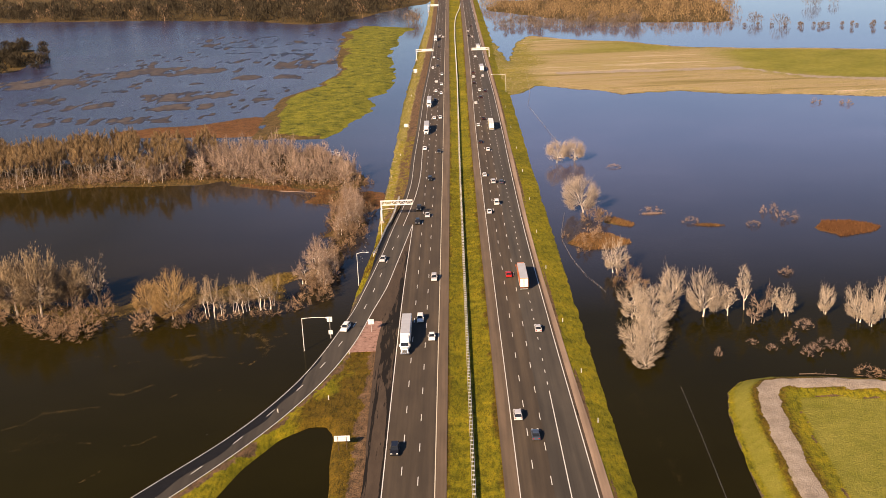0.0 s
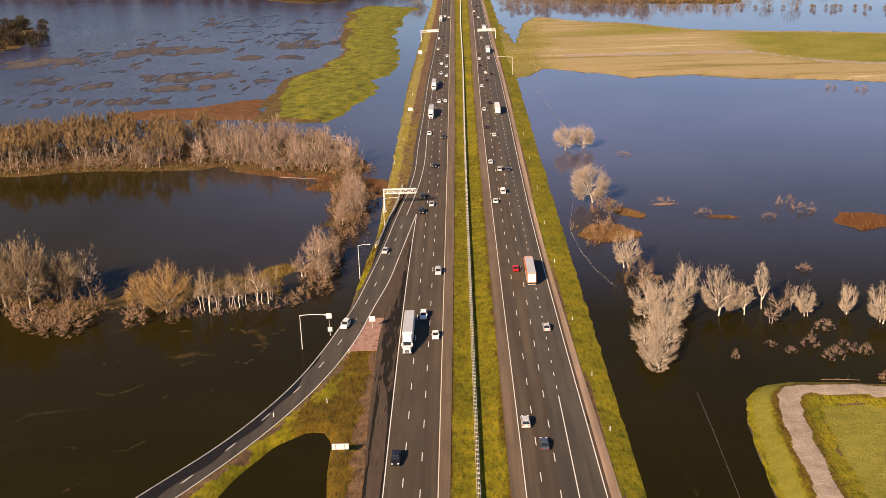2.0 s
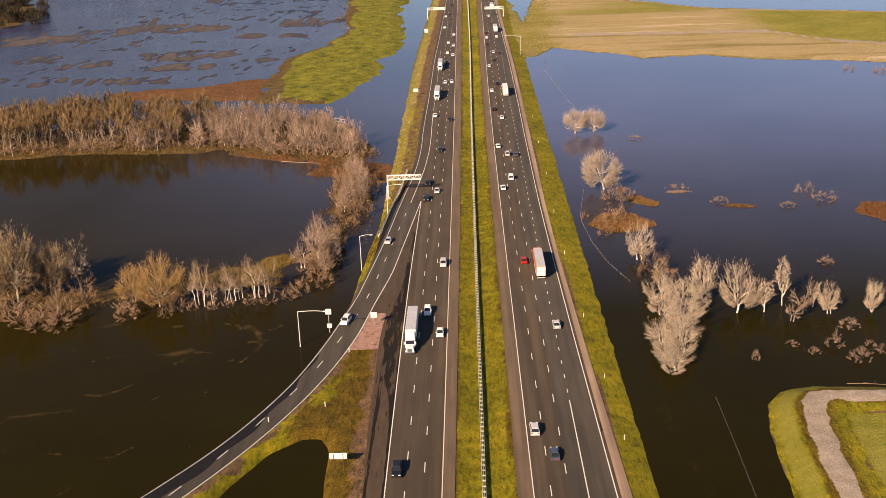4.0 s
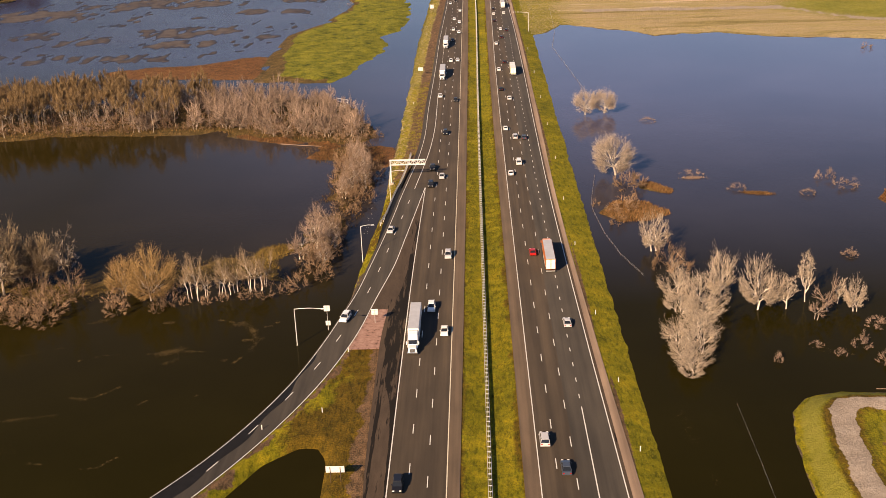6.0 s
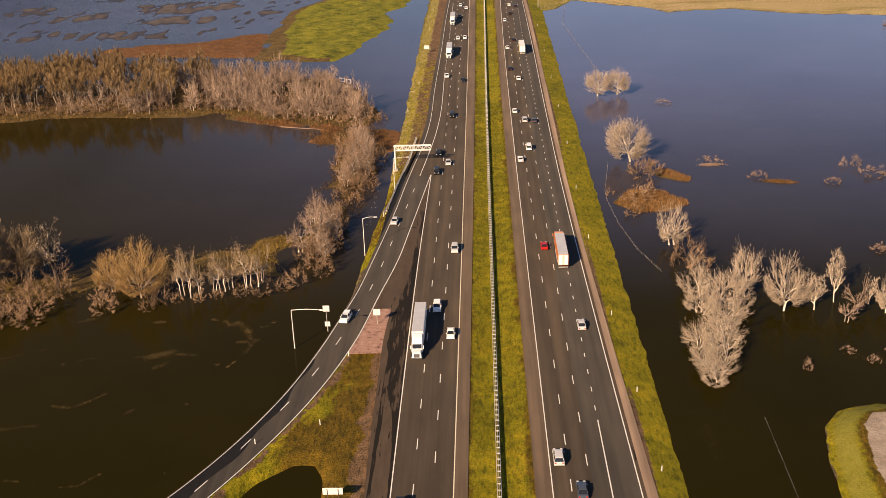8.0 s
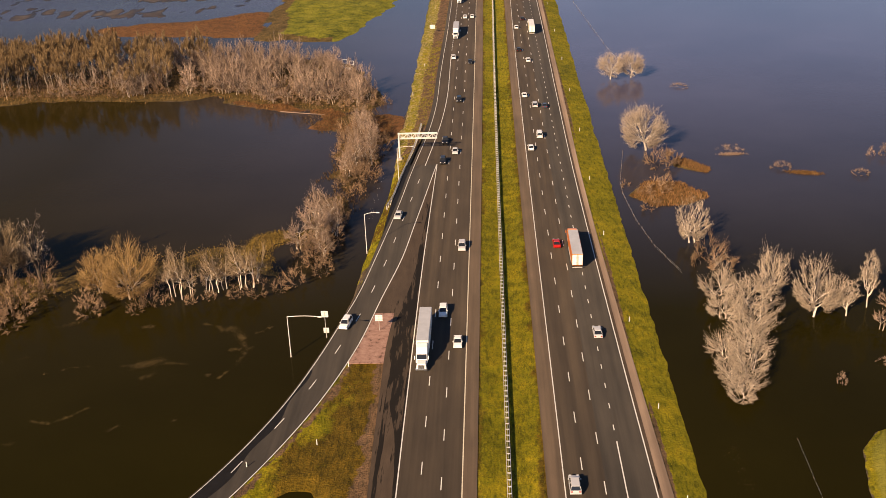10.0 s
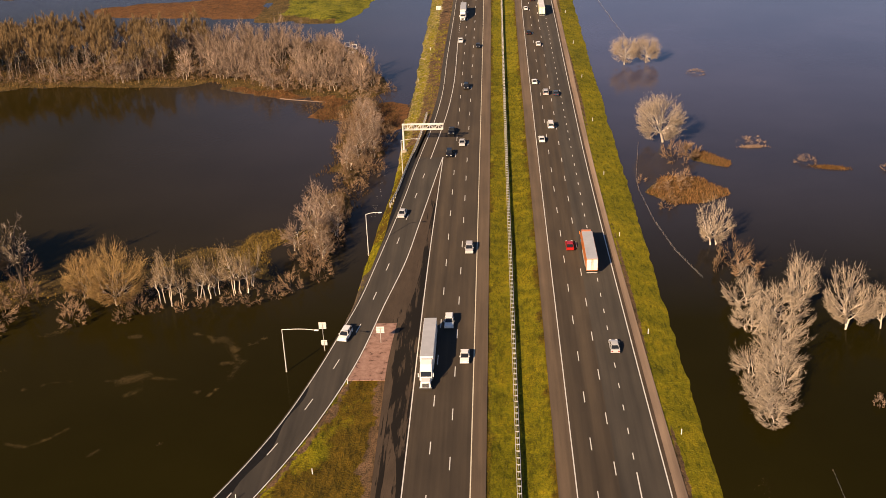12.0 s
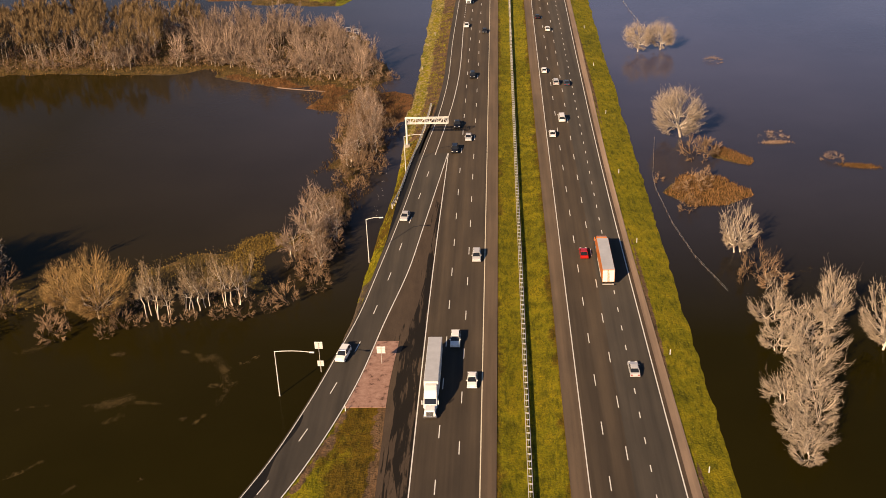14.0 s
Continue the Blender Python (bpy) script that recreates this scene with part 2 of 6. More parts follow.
POST_WOOD = plain("post_wood", (0.09, 0.06, 0.045), 0.9, 0.2, 0.0, 0.3, 6.0)
SIGN_BACK = plain("sign_aluminium", (0.72, 0.72, 0.7), 0.45, 0.5, 0.1, 0.12, 3.0)
CONCRETE = plain("concrete", (0.4, 0.36, 0.31), 0.9, 0.3, 0.0, 0.3, 2.0)
RUBBER = plain("rubber", (0.02, 0.02, 0.02), 0.85, 0.3)
GLASS = plain("dark_glass", (0.015, 0.018, 0.022), 0.08, 0.6, 0.0, 0.0)
CHROME = plain("chrome", (0.7, 0.7, 0.7), 0.2, 0.5, 0.9, 0.1)
LAMP_RED = plain("lamp_red", (0.4, 0.02, 0.015), 0.25, 0.5)
LAMP_CLEAR = plain("lamp_clear", (0.8, 0.8, 0.75), 0.2, 0.6)
TRAILER_WHITE = plain("trailer_white", (0.78, 0.77, 0.74), 0.45, 0.5, 0, 0.12, 0.6)
TRAILER_GREY = plain("trailer_roof", (0.46, 0.47, 0.48), 0.5, 0.4, 0, 0.15, 0.5)
PAINTS = {n: plain("paint_" + n, c, 0.28, 0.5, 0.0, 0.06, 0.8) for n, c in (
    ("white", (0.8, 0.8, 0.78)), ("black", (0.012, 0.012, 0.014)), ("silver", (0.5, 0.5, 0.5)), ("blue_grey", (0.05, 0.065, 0.09)),
    ("red", (0.42, 0.015, 0.012)), ("orange", (0.66, 0.19, 0.045)), ("cream", (0.74, 0.66, 0.36)), ("maroon", (0.12, 0.015, 0.015)), ("grey", (0.16, 0.16, 0.165)))}


# ---- mesh helpers ----
def part(name, bm, material, parent=None, label=""):
    """Links a bmesh as one mesh object, under its thing."""
    me = bpy.data.meshes.new(name)
    bm.to_mesh(me)
    bm.free()
    return mesh_part(name, me, material, parent, label)


def mesh_part(name, me, material, parent=None, label=""):
    if material and not me.materials:
        me.materials.append(material)
    ob = new(name, me)
    ob.parent = parent
    return tagged(ob, label)


def from_arrays(name, verts, faces, material, parent=None, label="", smooth=False):
    me = bpy.data.meshes.new(name)
    me.from_pydata(verts, [], faces)
    if smooth:
        me.polygons.foreach_set("use_smooth", [True] * len(me.polygons))
    return mesh_part(name, me, material, parent, label)


def box(bm, x0, x1, y0, y1, z0, z1, bevel=0.0, top=(1.0, 1.0)):
    """A box with optional bevel; top narrows its upper face."""
    cx, cy = (x0 + x1) / 2, (y0 + y1) / 2
    low = [bm.verts.new(p) for p in ((x0, y0, z0), (x1, y0, z0), (x1, y1, z0), (x0, y1, z0))]
    up = [bm.verts.new((cx + (v.co.x - cx) * top[0], cy + (v.co.y - cy) * top[1], z1)) for v in low]
    fs = [bm.faces.new(low[::-1]), bm.faces.new(up)]
    for i in range(4):
        j = (i + 1) % 4
        fs.append(bm.faces.new((low[i], low[j], up[j], up[i])))
    if bevel:
        edges = list({e for f in fs for e in f.edges})
        bmesh.ops.bevel(bm, geom=edges, offset=bevel, segments=2, affect="EDGES", profile=0.6)


def tube(bm, p0, p1, r0, r1=None, n=6):
    p0, p1 = Vector(p0), Vector(p1)
    r1 = r0 if r1 is None else r1
    q = (p1 - p0).to_track_quat("Z", "Y")
    rings = []
    for p, r in ((p0, r0), (p1, r1)):
        rings.append([bm.verts.new(p + q @ Vector((r * math.cos(2 * math.pi * i / n), r * math.sin(2 * math.pi * i / n), 0))) for i in range(n)])
    for i in range(n):
        j = (i + 1) % n
        bm.faces.new((rings[0][i], rings[0][j], rings[1][j], rings[1][i]))
    bm.faces.new(rings[0][::-1])
    bm.faces.new(rings[1])


def pipe(bm, pts, r0, r1, n=8):
    """One swept tube through several points."""
    pts = [Vector(p) for p in pts]
    rings = []
    for k, p in enumerate(pts):
        d = pts[min(k + 1, len(pts) - 1)] - pts[max(k - 1, 0)]
        q = d.to_track_quat("Z", "Y")
        r = r0 + (r1 - r0) * k / (len(pts) - 1)
        rings.append([bm.verts.new(p + q @ Vector((r * math.cos(2 * math.pi * i / n), r * math.sin(2 * math.pi * i / n), 0))) for i in range(n)])
    for a, b in zip(rings, rings[1:]):
        for i in range(n):
            j = (i + 1) % n
            bm.faces.new((a[i], a[j], b[j], b[i]))
    bm.faces.new(rings[0][::-1])
    bm.faces.new(rings[-1])


def profile(bm, pts, x0, x1, inset=0.0):
    """A side outline in y and z, drawn out from x0 to x1; inset narrows upper points."""
    zs = [p[1] for p in pts]
    lo, hi = min(zs), max(zs)
    sides = []
    for x, s in ((x0, 1), (x1, -1)):
        sides.append([bm.verts.new((x + s * inset * (z - lo) / (hi - lo), y, z)) for y, z in pts])
    n = len(pts)
    bm.faces.new(sides[0])
    bm.faces.new(sides[1][::-1])
    for i in range(n):
        j = (i + 1) % n
        bm.faces.new((sides[0][j], sides[0][i], sides[1][i], sides[1][j]))
    bmesh.ops.recalc_face_normals(bm, faces=bm.faces)


def curve_of(pts):
    """A smooth x over y, through a few plan stations (y, x)."""
    ys, xs = np.array([p[0] for p in pts], float), np.array([p[1] for p in pts], float)
    m = np.gradient(xs, ys)

    def f(y):
        y = np.clip(np.asarray(y, float), ys[0], ys[-1])
        i = np.clip(np.searchsorted(ys, y) - 1, 0, len(ys) - 2)
        h = ys[i + 1] - ys[i]
        t = (y - ys[i]) / h
        return (xs[i] * (1 + 2 * t) * (1 - t) ** 2 + h * m[i] * t * (1 - t) ** 2 + xs[i + 1] * t * t * (3 - 2 * t) + h * m[i + 1] * t * t * (t - 1))
    return f


def strip(name, left, right, y0, y1, z, material, parent=None, label="", step=4.0, depth=0.12):
    """A slab between two plan curves, with real edges."""
    n = max(2, int((y1 - y0) / step) + 1)
    ys = np.linspace(y0, y1, n)
    verts, faces = [], []
    for y, a, b in zip(ys, left(ys), right(ys)):
        verts += [(a, y, z), (b, y, z), (b, y, z - depth), (a, y, z - depth)]
    for i in range(n - 1):
        k = 4 * i
        for p, q in ((0, 1), (1, 2), (2, 3), (3, 0)):
            faces.append((k + p, k + q, k + 4 + q, k + 4 + p))
    faces += [(3, 2, 1, 0), (4 * n - 4, 4 * n - 3, 4 * n - 2, 4 * n - 1)]
    return from_arrays(name, verts, faces, material, parent, label)


def shifted(f, d):
    return lambda y: f(y) + d


# ---- plan of the roads ----
MEDIAN_L = curve_of([(-200, -4.4), (187, -4.2), (318, -3.7), (478, -3.3), (900, -3.3), (1700, -3.5)])
YELLOW_L = curve_of([(-200, -6.65), (187, -6.65), (480, -6.65), (741, -7.0), (1085, -7.2), (1700, -7.5)])
DASH_B = curve_of([(-200, -10.2), (187, -10.15), (478, -10.3), (1085, -10.8), (1700, -11)])
DASH_A = curve_of([(-200, -13.8), (187, -13.7), (478, -13.8), (1085, -14.3), (1700, -14.5)])
MAIN_L = curve_of([(-200, -17.2), (187, -17.4), (240, -17.75), (310, -17.95), (387, -17.4)])
EXIT_LINE = curve_of([(385, -21.1), (413, -18.9), (431, -17.7), (449, -16.95), (530, -16.9), (567, -16.8), (720, -16.9)])
RAMP_L = curve_of([(-200, -420), (100, -150), (150, -97), (199, -64.6), (216, -54.5), (244, -43), (267, -37.4), (281, -34.9), (296, -32.4), (316, -30.3), (358, -26.6), (376, -25.4), (394, -24.0), (419, -21.9), (447, -20.6), (500, -20.6), (569, -20.2), (672, -20.1), (802, -18.7), (989, -17.4), (1700, -17.8)])
RAMP_R = curve_of([(-200, -400), (100, -140), (150, -89), (195, -58.6), (215, -47.9), (242, -37.0), (269, -30.1), (295, -26.4), (316, -23.4), (338, -21.5), (387, -17.5)])
RAMP_DASH = curve_of([(100, -146), (150, -92), (190, -64.5), (204.4, -56.8), (217, -50.8), (230.4, -45.6), (243, -40.9), (257.4, -36.6), (272.2, -33.3), (286, -30.7), (301.1, -28.7), (345.5, -24.6), (375, -22)])
BARRIER = curve_of([(-200, 1.35), (187, 1.35), (480, 1.4), (739, 2.2), (1082, 2.4), (1240, 4.0), (1396, 10.5), (1700, 12)])
MEDIAN_R = curve_of([(-200, 7.6), (187, 7.6), (560, 7.8), (800, 9.0), (1000, 10.2), (1700, 12)])
RIGHT_L = curve_of([(-200, 10.5), (187, 10.55), (450, 10.6), (600, 11.1), (740, 12.2), (1134, 14.6), (1700, 16)])
RIGHT_R = curve_of([(-200, 27), (190, 26.2), (230, 25.65), (265, 25.15), (300, 24.75), (330, 24.45), (375, 24.2), (467, 24.5), (568, 25.2), (707, 25.6), (830, 25.2), (1000, 25.3), (1700, 26.5)])
PAVE_R = curve_of([(-200, 30), (200, 28.7), (256, 27.5), (299, 26.8), (330, 26.4), (370, 26.2), (465, 26.9), (600, 27.8), (900, 28.2), (1700, 29.5)])


# ---- ground ----
def poly_dist(x, y, poly):
    """Distance to a closed outline, positive inside."""
    best = np.full(x.shape, 1e9)
    inside = np.zeros(x.shape, bool)
    for (ax, ay), (bx, by) in zip(poly, poly[1:] + poly[:1]):
        dx, dy = bx - ax, by - ay
        t = np.clip(((x - ax) * dx + (y - ay) * dy) / (dx * dx + dy * dy), 0, 1)
        best = np.minimum(best, np.hypot(x - ax - t * dx, y - ay - t * dy))
        if dy:
            inside ^= ((ay > y) != (by > y)) & (x < (y - ay) / dy * dx + ax)
    return np.where(inside, best, -best)


def wave_noise(x, y, size, seed):
    """Smooth value noise in numpy."""
    rng = np.random.RandomState(seed)
    table = rng.rand(256, 256)
    u, v = x / size, y / size
    i, j = np.floor(u).astype(int), np.floor(v).astype(int)
    a, b = u - i, v - j
    a, b = a * a * (3 - 2 * a), b * b * (3 - 2 * b)
    g = lambda p, q: table[p % 256, q % 256]
    return (g(i, j) * (1 - a) + g(i + 1, j) * a) * (1 - b) + (g(i, j + 1) * (1 - a) + g(i + 1, j + 1) * a) * b


def fractal(x, y, size, seed):
    return sum(wave_noise(x, y, size / 2 ** k, seed + k) / 2 ** k for k in range(4)) / 1.875 - 0.5


POND = [(-62, 160), (-50.7, 193.4), (-47.5, 204.9), (-42, 217.2), (-36, 222.6), (-33.4, 222.5), (-31.8, 219), (-30.6, 203.8), (-29.8, 190), (-29, 160)]
PENINSULA = [(-38, 1161), (-61, 1184), (-101, 1212), (-117, 1144), (-107, 1011), (-100, 920), (-88, 835), (-99, 763), (-117, 717), (-118, 640), (-114, 575), (-72, 570), (-60, 610), (-50, 655), (-50, 675), (-58, 703), (-44, 724), (-43, 791), (-54, 931), (-51, 1120)]
RUST_BANK = [(-205, 614), (-154, 630), (-123, 646), (-112, 632), (-110, 585), (-150, 588), (-195, 596)]
RUST_SHOAL = [(-54, 430), (-48, 444), (-38, 450), (-31, 446), (-29.5, 432), (-31, 420), (-38, 412), (-46, 418)]
RUST_FLAT = [(-102, 472), (-80, 453), (-64, 449), (-69, 430), (-52, 430), (-52, 450), (-75, 466)]
BELT = [(-330, 560), (-232, 530), (-190, 535), (-148, 540), (-104, 540), (-72, 538), (-56, 520), (-44, 480), (-37, 462), (-43, 452), (-60, 452), (-80, 457), (-95, 464), (-110, 476), (-137, 470), (-154, 475), (-182, 474), (-200, 471), (-330, 482)]
ARM = [(-72, 447), (-56, 421), (-52.5, 396), (-54, 374), (-55, 347), (-54, 325), (-50, 308), (-45, 308), (-39, 325), (-37, 365), (-34, 402), (-35, 438), (-42, 458)]
LOWER = [(-47, 308), (-58, 304), (-80, 302), (-96, 299), (-111, 292), (-129, 300), (-170, 312), (-170, 345), (-130, 322), (-110, 320), (-94, 329), (-74, 337), (-54, 345)]
FIELD = [(33, 690), (44, 700), (55, 726), (75, 713), (108, 677), (145, 680), (176, 661), (209, 652), (258, 631), (420, 580), (620, 560), (700, 760), (343, 842), (256, 878), (193, 912), (154, 968), (106, 1000), (76, 1048), (62, 1010), (50, 925), (44, 860), (36, 1100), (20, 1400), (20, 800)]
LEVEE = [(62, 120), (58.2, 160), (58.6, 186), (59.7, 206.6), (61.4, 223), (64, 234.5), (68.5, 240.6), (76, 242.8), (90, 241.5), (104, 238.8), (140, 230), (190, 210), (190, 120)]
ISLET = [(38.5, 361), (44, 352), (54, 353), (61, 360), (56, 372), (45, 373)]
ISLET_SIDE = [(55, 386), (64, 379), (66, 383), (57, 396)]
RED_ISLET = [(129, 369), (135, 357), (147, 361), (152, 367), (145, 377), (134, 378)]
FAR_LEFT = [(-1500, 1600), (-700, 1490), (-449, 1428), (-284, 1359), (-170, 1262), (-140, 1270), (-107, 1330), (-78, 1420), (-40, 1500), (-30, 1700), (-1500, 1900)]
FAR_RIGHT = [(40, 1340), (90, 1260), (121, 1180), (160, 1140), (200, 1120), (268, 1085), (285, 1110), (330, 1307), (300, 1450), (60, 1500)]
BUSH_ISLE = [(-480, 930), (-384, 890), (-366, 927), (-372, 980), (-420, 1120), (-520, 1140)]


def spaced(lo, fine_lo, fine_hi, hi, step, grow, grow_low):
    out = list(np.arange(fine_lo, fine_hi + step / 2, step))
    s = step
    while out[-1] < hi:
        s *= grow
        out.append(out[-1] + s)
    s = step
    while out[0] > lo:
        s *= grow_low
        out.insert(0, out[0] - s)
    return np.array(out)


def smooth(a, b, v):
    t = np.clip((v - a) / (b - a), 0, 1)
    return t * t * (3 - 2 * t)


def build_ground():
    gx = spaced(-4800, -70, 105, 4800, 1.2, 1.042, 1.034)
    gy = spaced(-4000, 180, 330, 4900, 1.6, 1.0085, 1.06)
    x, y = [a.ravel() for a in np.meshgrid(gx, gy)]
    n1, n2 = fractal(x, y, 12, 3), fractal(x, y, 60, 9)
    z = np.full(x.shape, WATER - 1.1) + 0.3 * n2
    masks = {k: np.zeros(x.shape) for k in ("marsh", "flat", "rust", "dry", "grass", "meadow", "lawn", "brown", "dirt", "gravel")}

    def land(d, slope, top, mask=None, rough=0.5, width=1.0):
        h = WATER + np.clip(d * slope, -1.4, top) + np.where(d > 0, rough * 0.3 * n1, 0)
        up = h > z
        z[up] = h[up]
        if mask:
            w = smooth(-1.0, width, d)
            for k in masks:
                masks[k] = masks[k] * (1 - w) if k != mask else np.maximum(masks[k], w)

    jag, wide = 6 * n1, 26 * n2
    land(poly_dist(x, y, BELT) + jag * 1.6 - 1, 0.05, 0.3, "marsh")
    land(poly_dist(x, y, ARM) + jag * 3 - 5, 0.04, 0.1, "marsh", 0.2)
    land(poly_dist(x, y, LOWER) + jag * 3 - 6.5, 0.04, 0.1, "marsh", 0.2)
    land(poly_dist(x, y, RUST_BANK) + 2.2 * jag, 0.05, 0.25, "rust")
    land(poly_dist(x, y, RUST_SHOAL) + 0.7 * jag, 0.03, 0.05, "rust", 0.1)
    land(poly_dist(x, y, RUST_FLAT) + 2.2 * jag - 1.5, 0.03, 0.06, "rust", 0.1)
    land(poly_dist(x, y, PENINSULA) + jag * 0.2 + 5 * n2, 0.12, 1.3, "marsh", 5.0)
    d_pen = poly_dist(x, y, PENINSULA) + 14 * n1 + np.where(x > -75, 6, -6) + 22 * n2
    masks["meadow"] = np.maximum(masks["meadow"], smooth(0, 4, d_pen))
    masks["marsh"] = masks["marsh"] * (1 - masks["meadow"])
    land(poly_dist(x, y, FIELD) + 1.3 * jag + 8 * n2, 0.045, 0.8, "dry", 0.6, 3.0)
    west = smooth(60, -5, poly_dist(x, y, [(70, 740), (90, 900), (700, 760), (700, 600), (300, 690), (170, 720)]))
    d_field = poly_dist(x, y, FIELD)
    green = np.clip((x - 170 + 150 * fractal(x, y, 90, 61)) / 110, 0, 1) * smooth(4, 18, d_field) * smooth(0, 30, y - 700 + 0.25 * (x - 200))
    near_road = smooth(100, 48, x - 0.02 * (y - 700) + 40 * n2 + 16 * n1) * (d_field > -2)
    track = np.interp(x, [60, 164, 208, 237, 283, 420], [778, 771, 767, 718, 692, 650])
    masks["gravel"] = np.maximum(masks["gravel"], 0.62 * smooth(13, 3, np.abs(y - track + 14 * n1)) * (d_field > 3) * (x > 75))
    olive = 0.5 * smooth(820, 880, y + 0.25 * (x - 200)) * smooth(-0.15, 0.3, fractal(x * 0.3, y, 50, 51)) * smooth(0, 12, d_field)
    masks["grass"] = np.maximum(masks["grass"], 0.5 * near_road)
    masks["lawn"] = np.maximum.reduce([masks["lawn"], green, olive])
    land(poly_dist(x, y, FAR_LEFT) + wide, 0.05, 0.6, "marsh")
    land(poly_dist(x, y, FAR_RIGHT) + wide * 1.5 - 6, 0.05, 0.3, "marsh")
    land(poly_dist(x, y, BUSH_ISLE) + jag - 16, 0.05, 0.5, "marsh")
    for isle, kind in ((ISLET, "marsh"), (ISLET_SIDE, "marsh"), (RED_ISLET, "rust")):
        land(poly_dist(x, y, isle) + 1.0 * jag - 1, 0.08, 0.4, kind)
    land((np.minimum(y - 1600 - 0.3 * np.abs(x), 400)) + wide, 0.03, 0.8, "marsh")

    # road bank: flat under the pavement, grass slopes down to the water
    slope_l = curve_of([(-200, 60), (200, 1.2), (300, 1.3), (325, 2.6), (340, 3.5), (371, 4.2), (395, 6.5), (419, 9.3), (480, 10.2), (760, 12.8), (965, 13.2), (1250, 11), (1700, 12)])
    ramp_tilt = 1 / np.sqrt(1 + np.gradient(RAMP_L(gy), gy) ** 2)
    tilt = np.interp(y, gy, ramp_tilt)
    dl = (x - RAMP_L(y)) * tilt + np.interp(y, [290, 320], [0.3, 0.9])
    dr = PAVE_R(y) - x
    run_l, run_r = slope_l(y), 34.2 + np.interp(y, [200, 500, 700], [0, 1, 2.5]) - PAVE_R(y)
    zl = -0.14 + np.minimum(0, dl) * (1.75 / run_l)
    zr = -0.14 + np.minimum(0, dr + 0.2) * (1.75 / run_r)
    bank = np.minimum(zl, zr)
    # shallow dip of the median, and the flooded hollow inside the exit
    mid = np.minimum(x - MEDIAN_L(y), MEDIAN_R(y) - x)
    bank = bank - 0.35 * smooth(0.3, 4, mid) + np.where(mid > 0.5, 0.25 * n1, 0)
    hollow = np.minimum((x - RAMP_R(y)) * tilt - 0.6, (-21.8 - x))
    bank = bank - 0.5 * smooth(0.0, 4, hollow) * (y < 266) + np.where((hollow > 1) & (y < 264), 0.3 * n1, 0)
    pond = poly_dist(x, y, POND) + 1.2 * n1
    bank = np.where(y < 266, bank - 2.2 * smooth(-3.5, 1.0, pond), bank)
    slope_zone = (np.minimum(dl, dr) < -0.5)
    bank = bank + np.where(slope_zone, 0.12 * n1 + 0.3 * fractal(x, y, 3.6, 27), 0)
    up = bank > z
    z[up] = bank[up]
    on = smooth(-0.1, 0.3, bank - (WATER - 0.3)) * up
    for k in masks:
        masks[k] = masks[k] * (1 - on)
    masks["grass"] = np.maximum(masks["grass"], on)
    # worn brown verge on the upper left shoulder, and the strip between exit grass and pavement
    verge = smooth(-7.5, -4.0, dl + 2 * n1) * smooth(0.5, -0.5, dl) * (y > 400)
    masks["grass"] = masks["grass"] * np.where((y < 312) & (dl < 0.3), 0.0, 1.0)
    masks["dirt"] = np.maximum(masks["dirt"], verge * 0.72)
    masks["dry"] = np.maximum(masks["dry"], 0.75 * smooth(-0.8, -3.0, dl) * smooth(-14, -9, dl) * (y > 380) * on)
    masks["grass"] = masks["grass"] * np.where((y > 380) & (dl < -0.8), 0.5, 1.0)
    masks["brown"] = np.maximum(masks["brown"], 0.66 * smooth(-4.5, -2.8, dl + 2 * n1) * smooth(0.5, -0.5, dl) * (y > 330) * (y <= 400))
    n3 = fractal(x, y, 4, 17)
    worn = smooth(-26.0, -24.2, x + 1.5 * n1 + 4 * n3) * smooth(-19, -21, x) * (y < 266)
    masks["dirt"] = np.maximum(masks["dirt"], worn * 0.75)
    masks["brown"] = np.maximum(masks["brown"], 0.62 * smooth(1.3, 0.1, mid + 3 * n3) * (mid > -0.6))
    edge_dirt = smooth(2.4, 0.3, (x - RAMP_R(y)) * tilt + 5 * n3) * (x > RAMP_R(y)) * (y < 266) * (x < -24)
    masks["dirt"] = np.maximum(masks["dirt"], edge_dirt * 0.7)
    gold = smooth(228, 256, y + 20 * n2) * (y < 266) * (hollow > 0) * (x < -24.5)
    masks["brown"] = np.maximum.reduce([masks["brown"], 0.6 * gold, 0.62 * smooth(-31, -27, x + 7 * n3) * (x < -22) * (y < 266)])
    dull = (y < 266) * (hollow > 0.3) * (x < -23.5) * 0.75 * smooth(-48, -32, x + 18 * n1) * smooth(-0.25, 0.05, fractal(x, y, 9, 71))
    masks["brown"] = np.maximum(masks["brown"], dull)
    masks["dirt"] = np.maximum(masks["dirt"], 0.8 * smooth(0.9, 0.1, np.abs(dr + 0.35)))

    # levee with its gravel track and the low field inside
    d = poly_dist(x, y, LEVEE)
    prof = np.interp(d, [-6, 0, 5.5, 6.6, 10.4, 11.5, 15.2, 16.5, 40], [WATER - 1.3, WATER, 0.75, 1.0, 1.0, 0.95, 0.35, 0.2, 0.2]) + 0.18 * n1 * (d > 0)
    lv = (d > -6) & (x > 50) & (prof > z)
    z[lv] = prof[lv]
    inside = smooth(-0.4, 0.4, d) * (x > 50)
    for k in masks:
        masks[k] = masks[k] * (1 - inside)
    masks["grass"] = np.maximum(masks["grass"], inside)
    masks["lawn"] = np.maximum(masks["lawn"], np.maximum(smooth(15.6, 17.2, d + 0.8 * n1), 0.75 * smooth(0.5, 2, d) * smooth(5.5, 3.5, d + 2 * n1)))
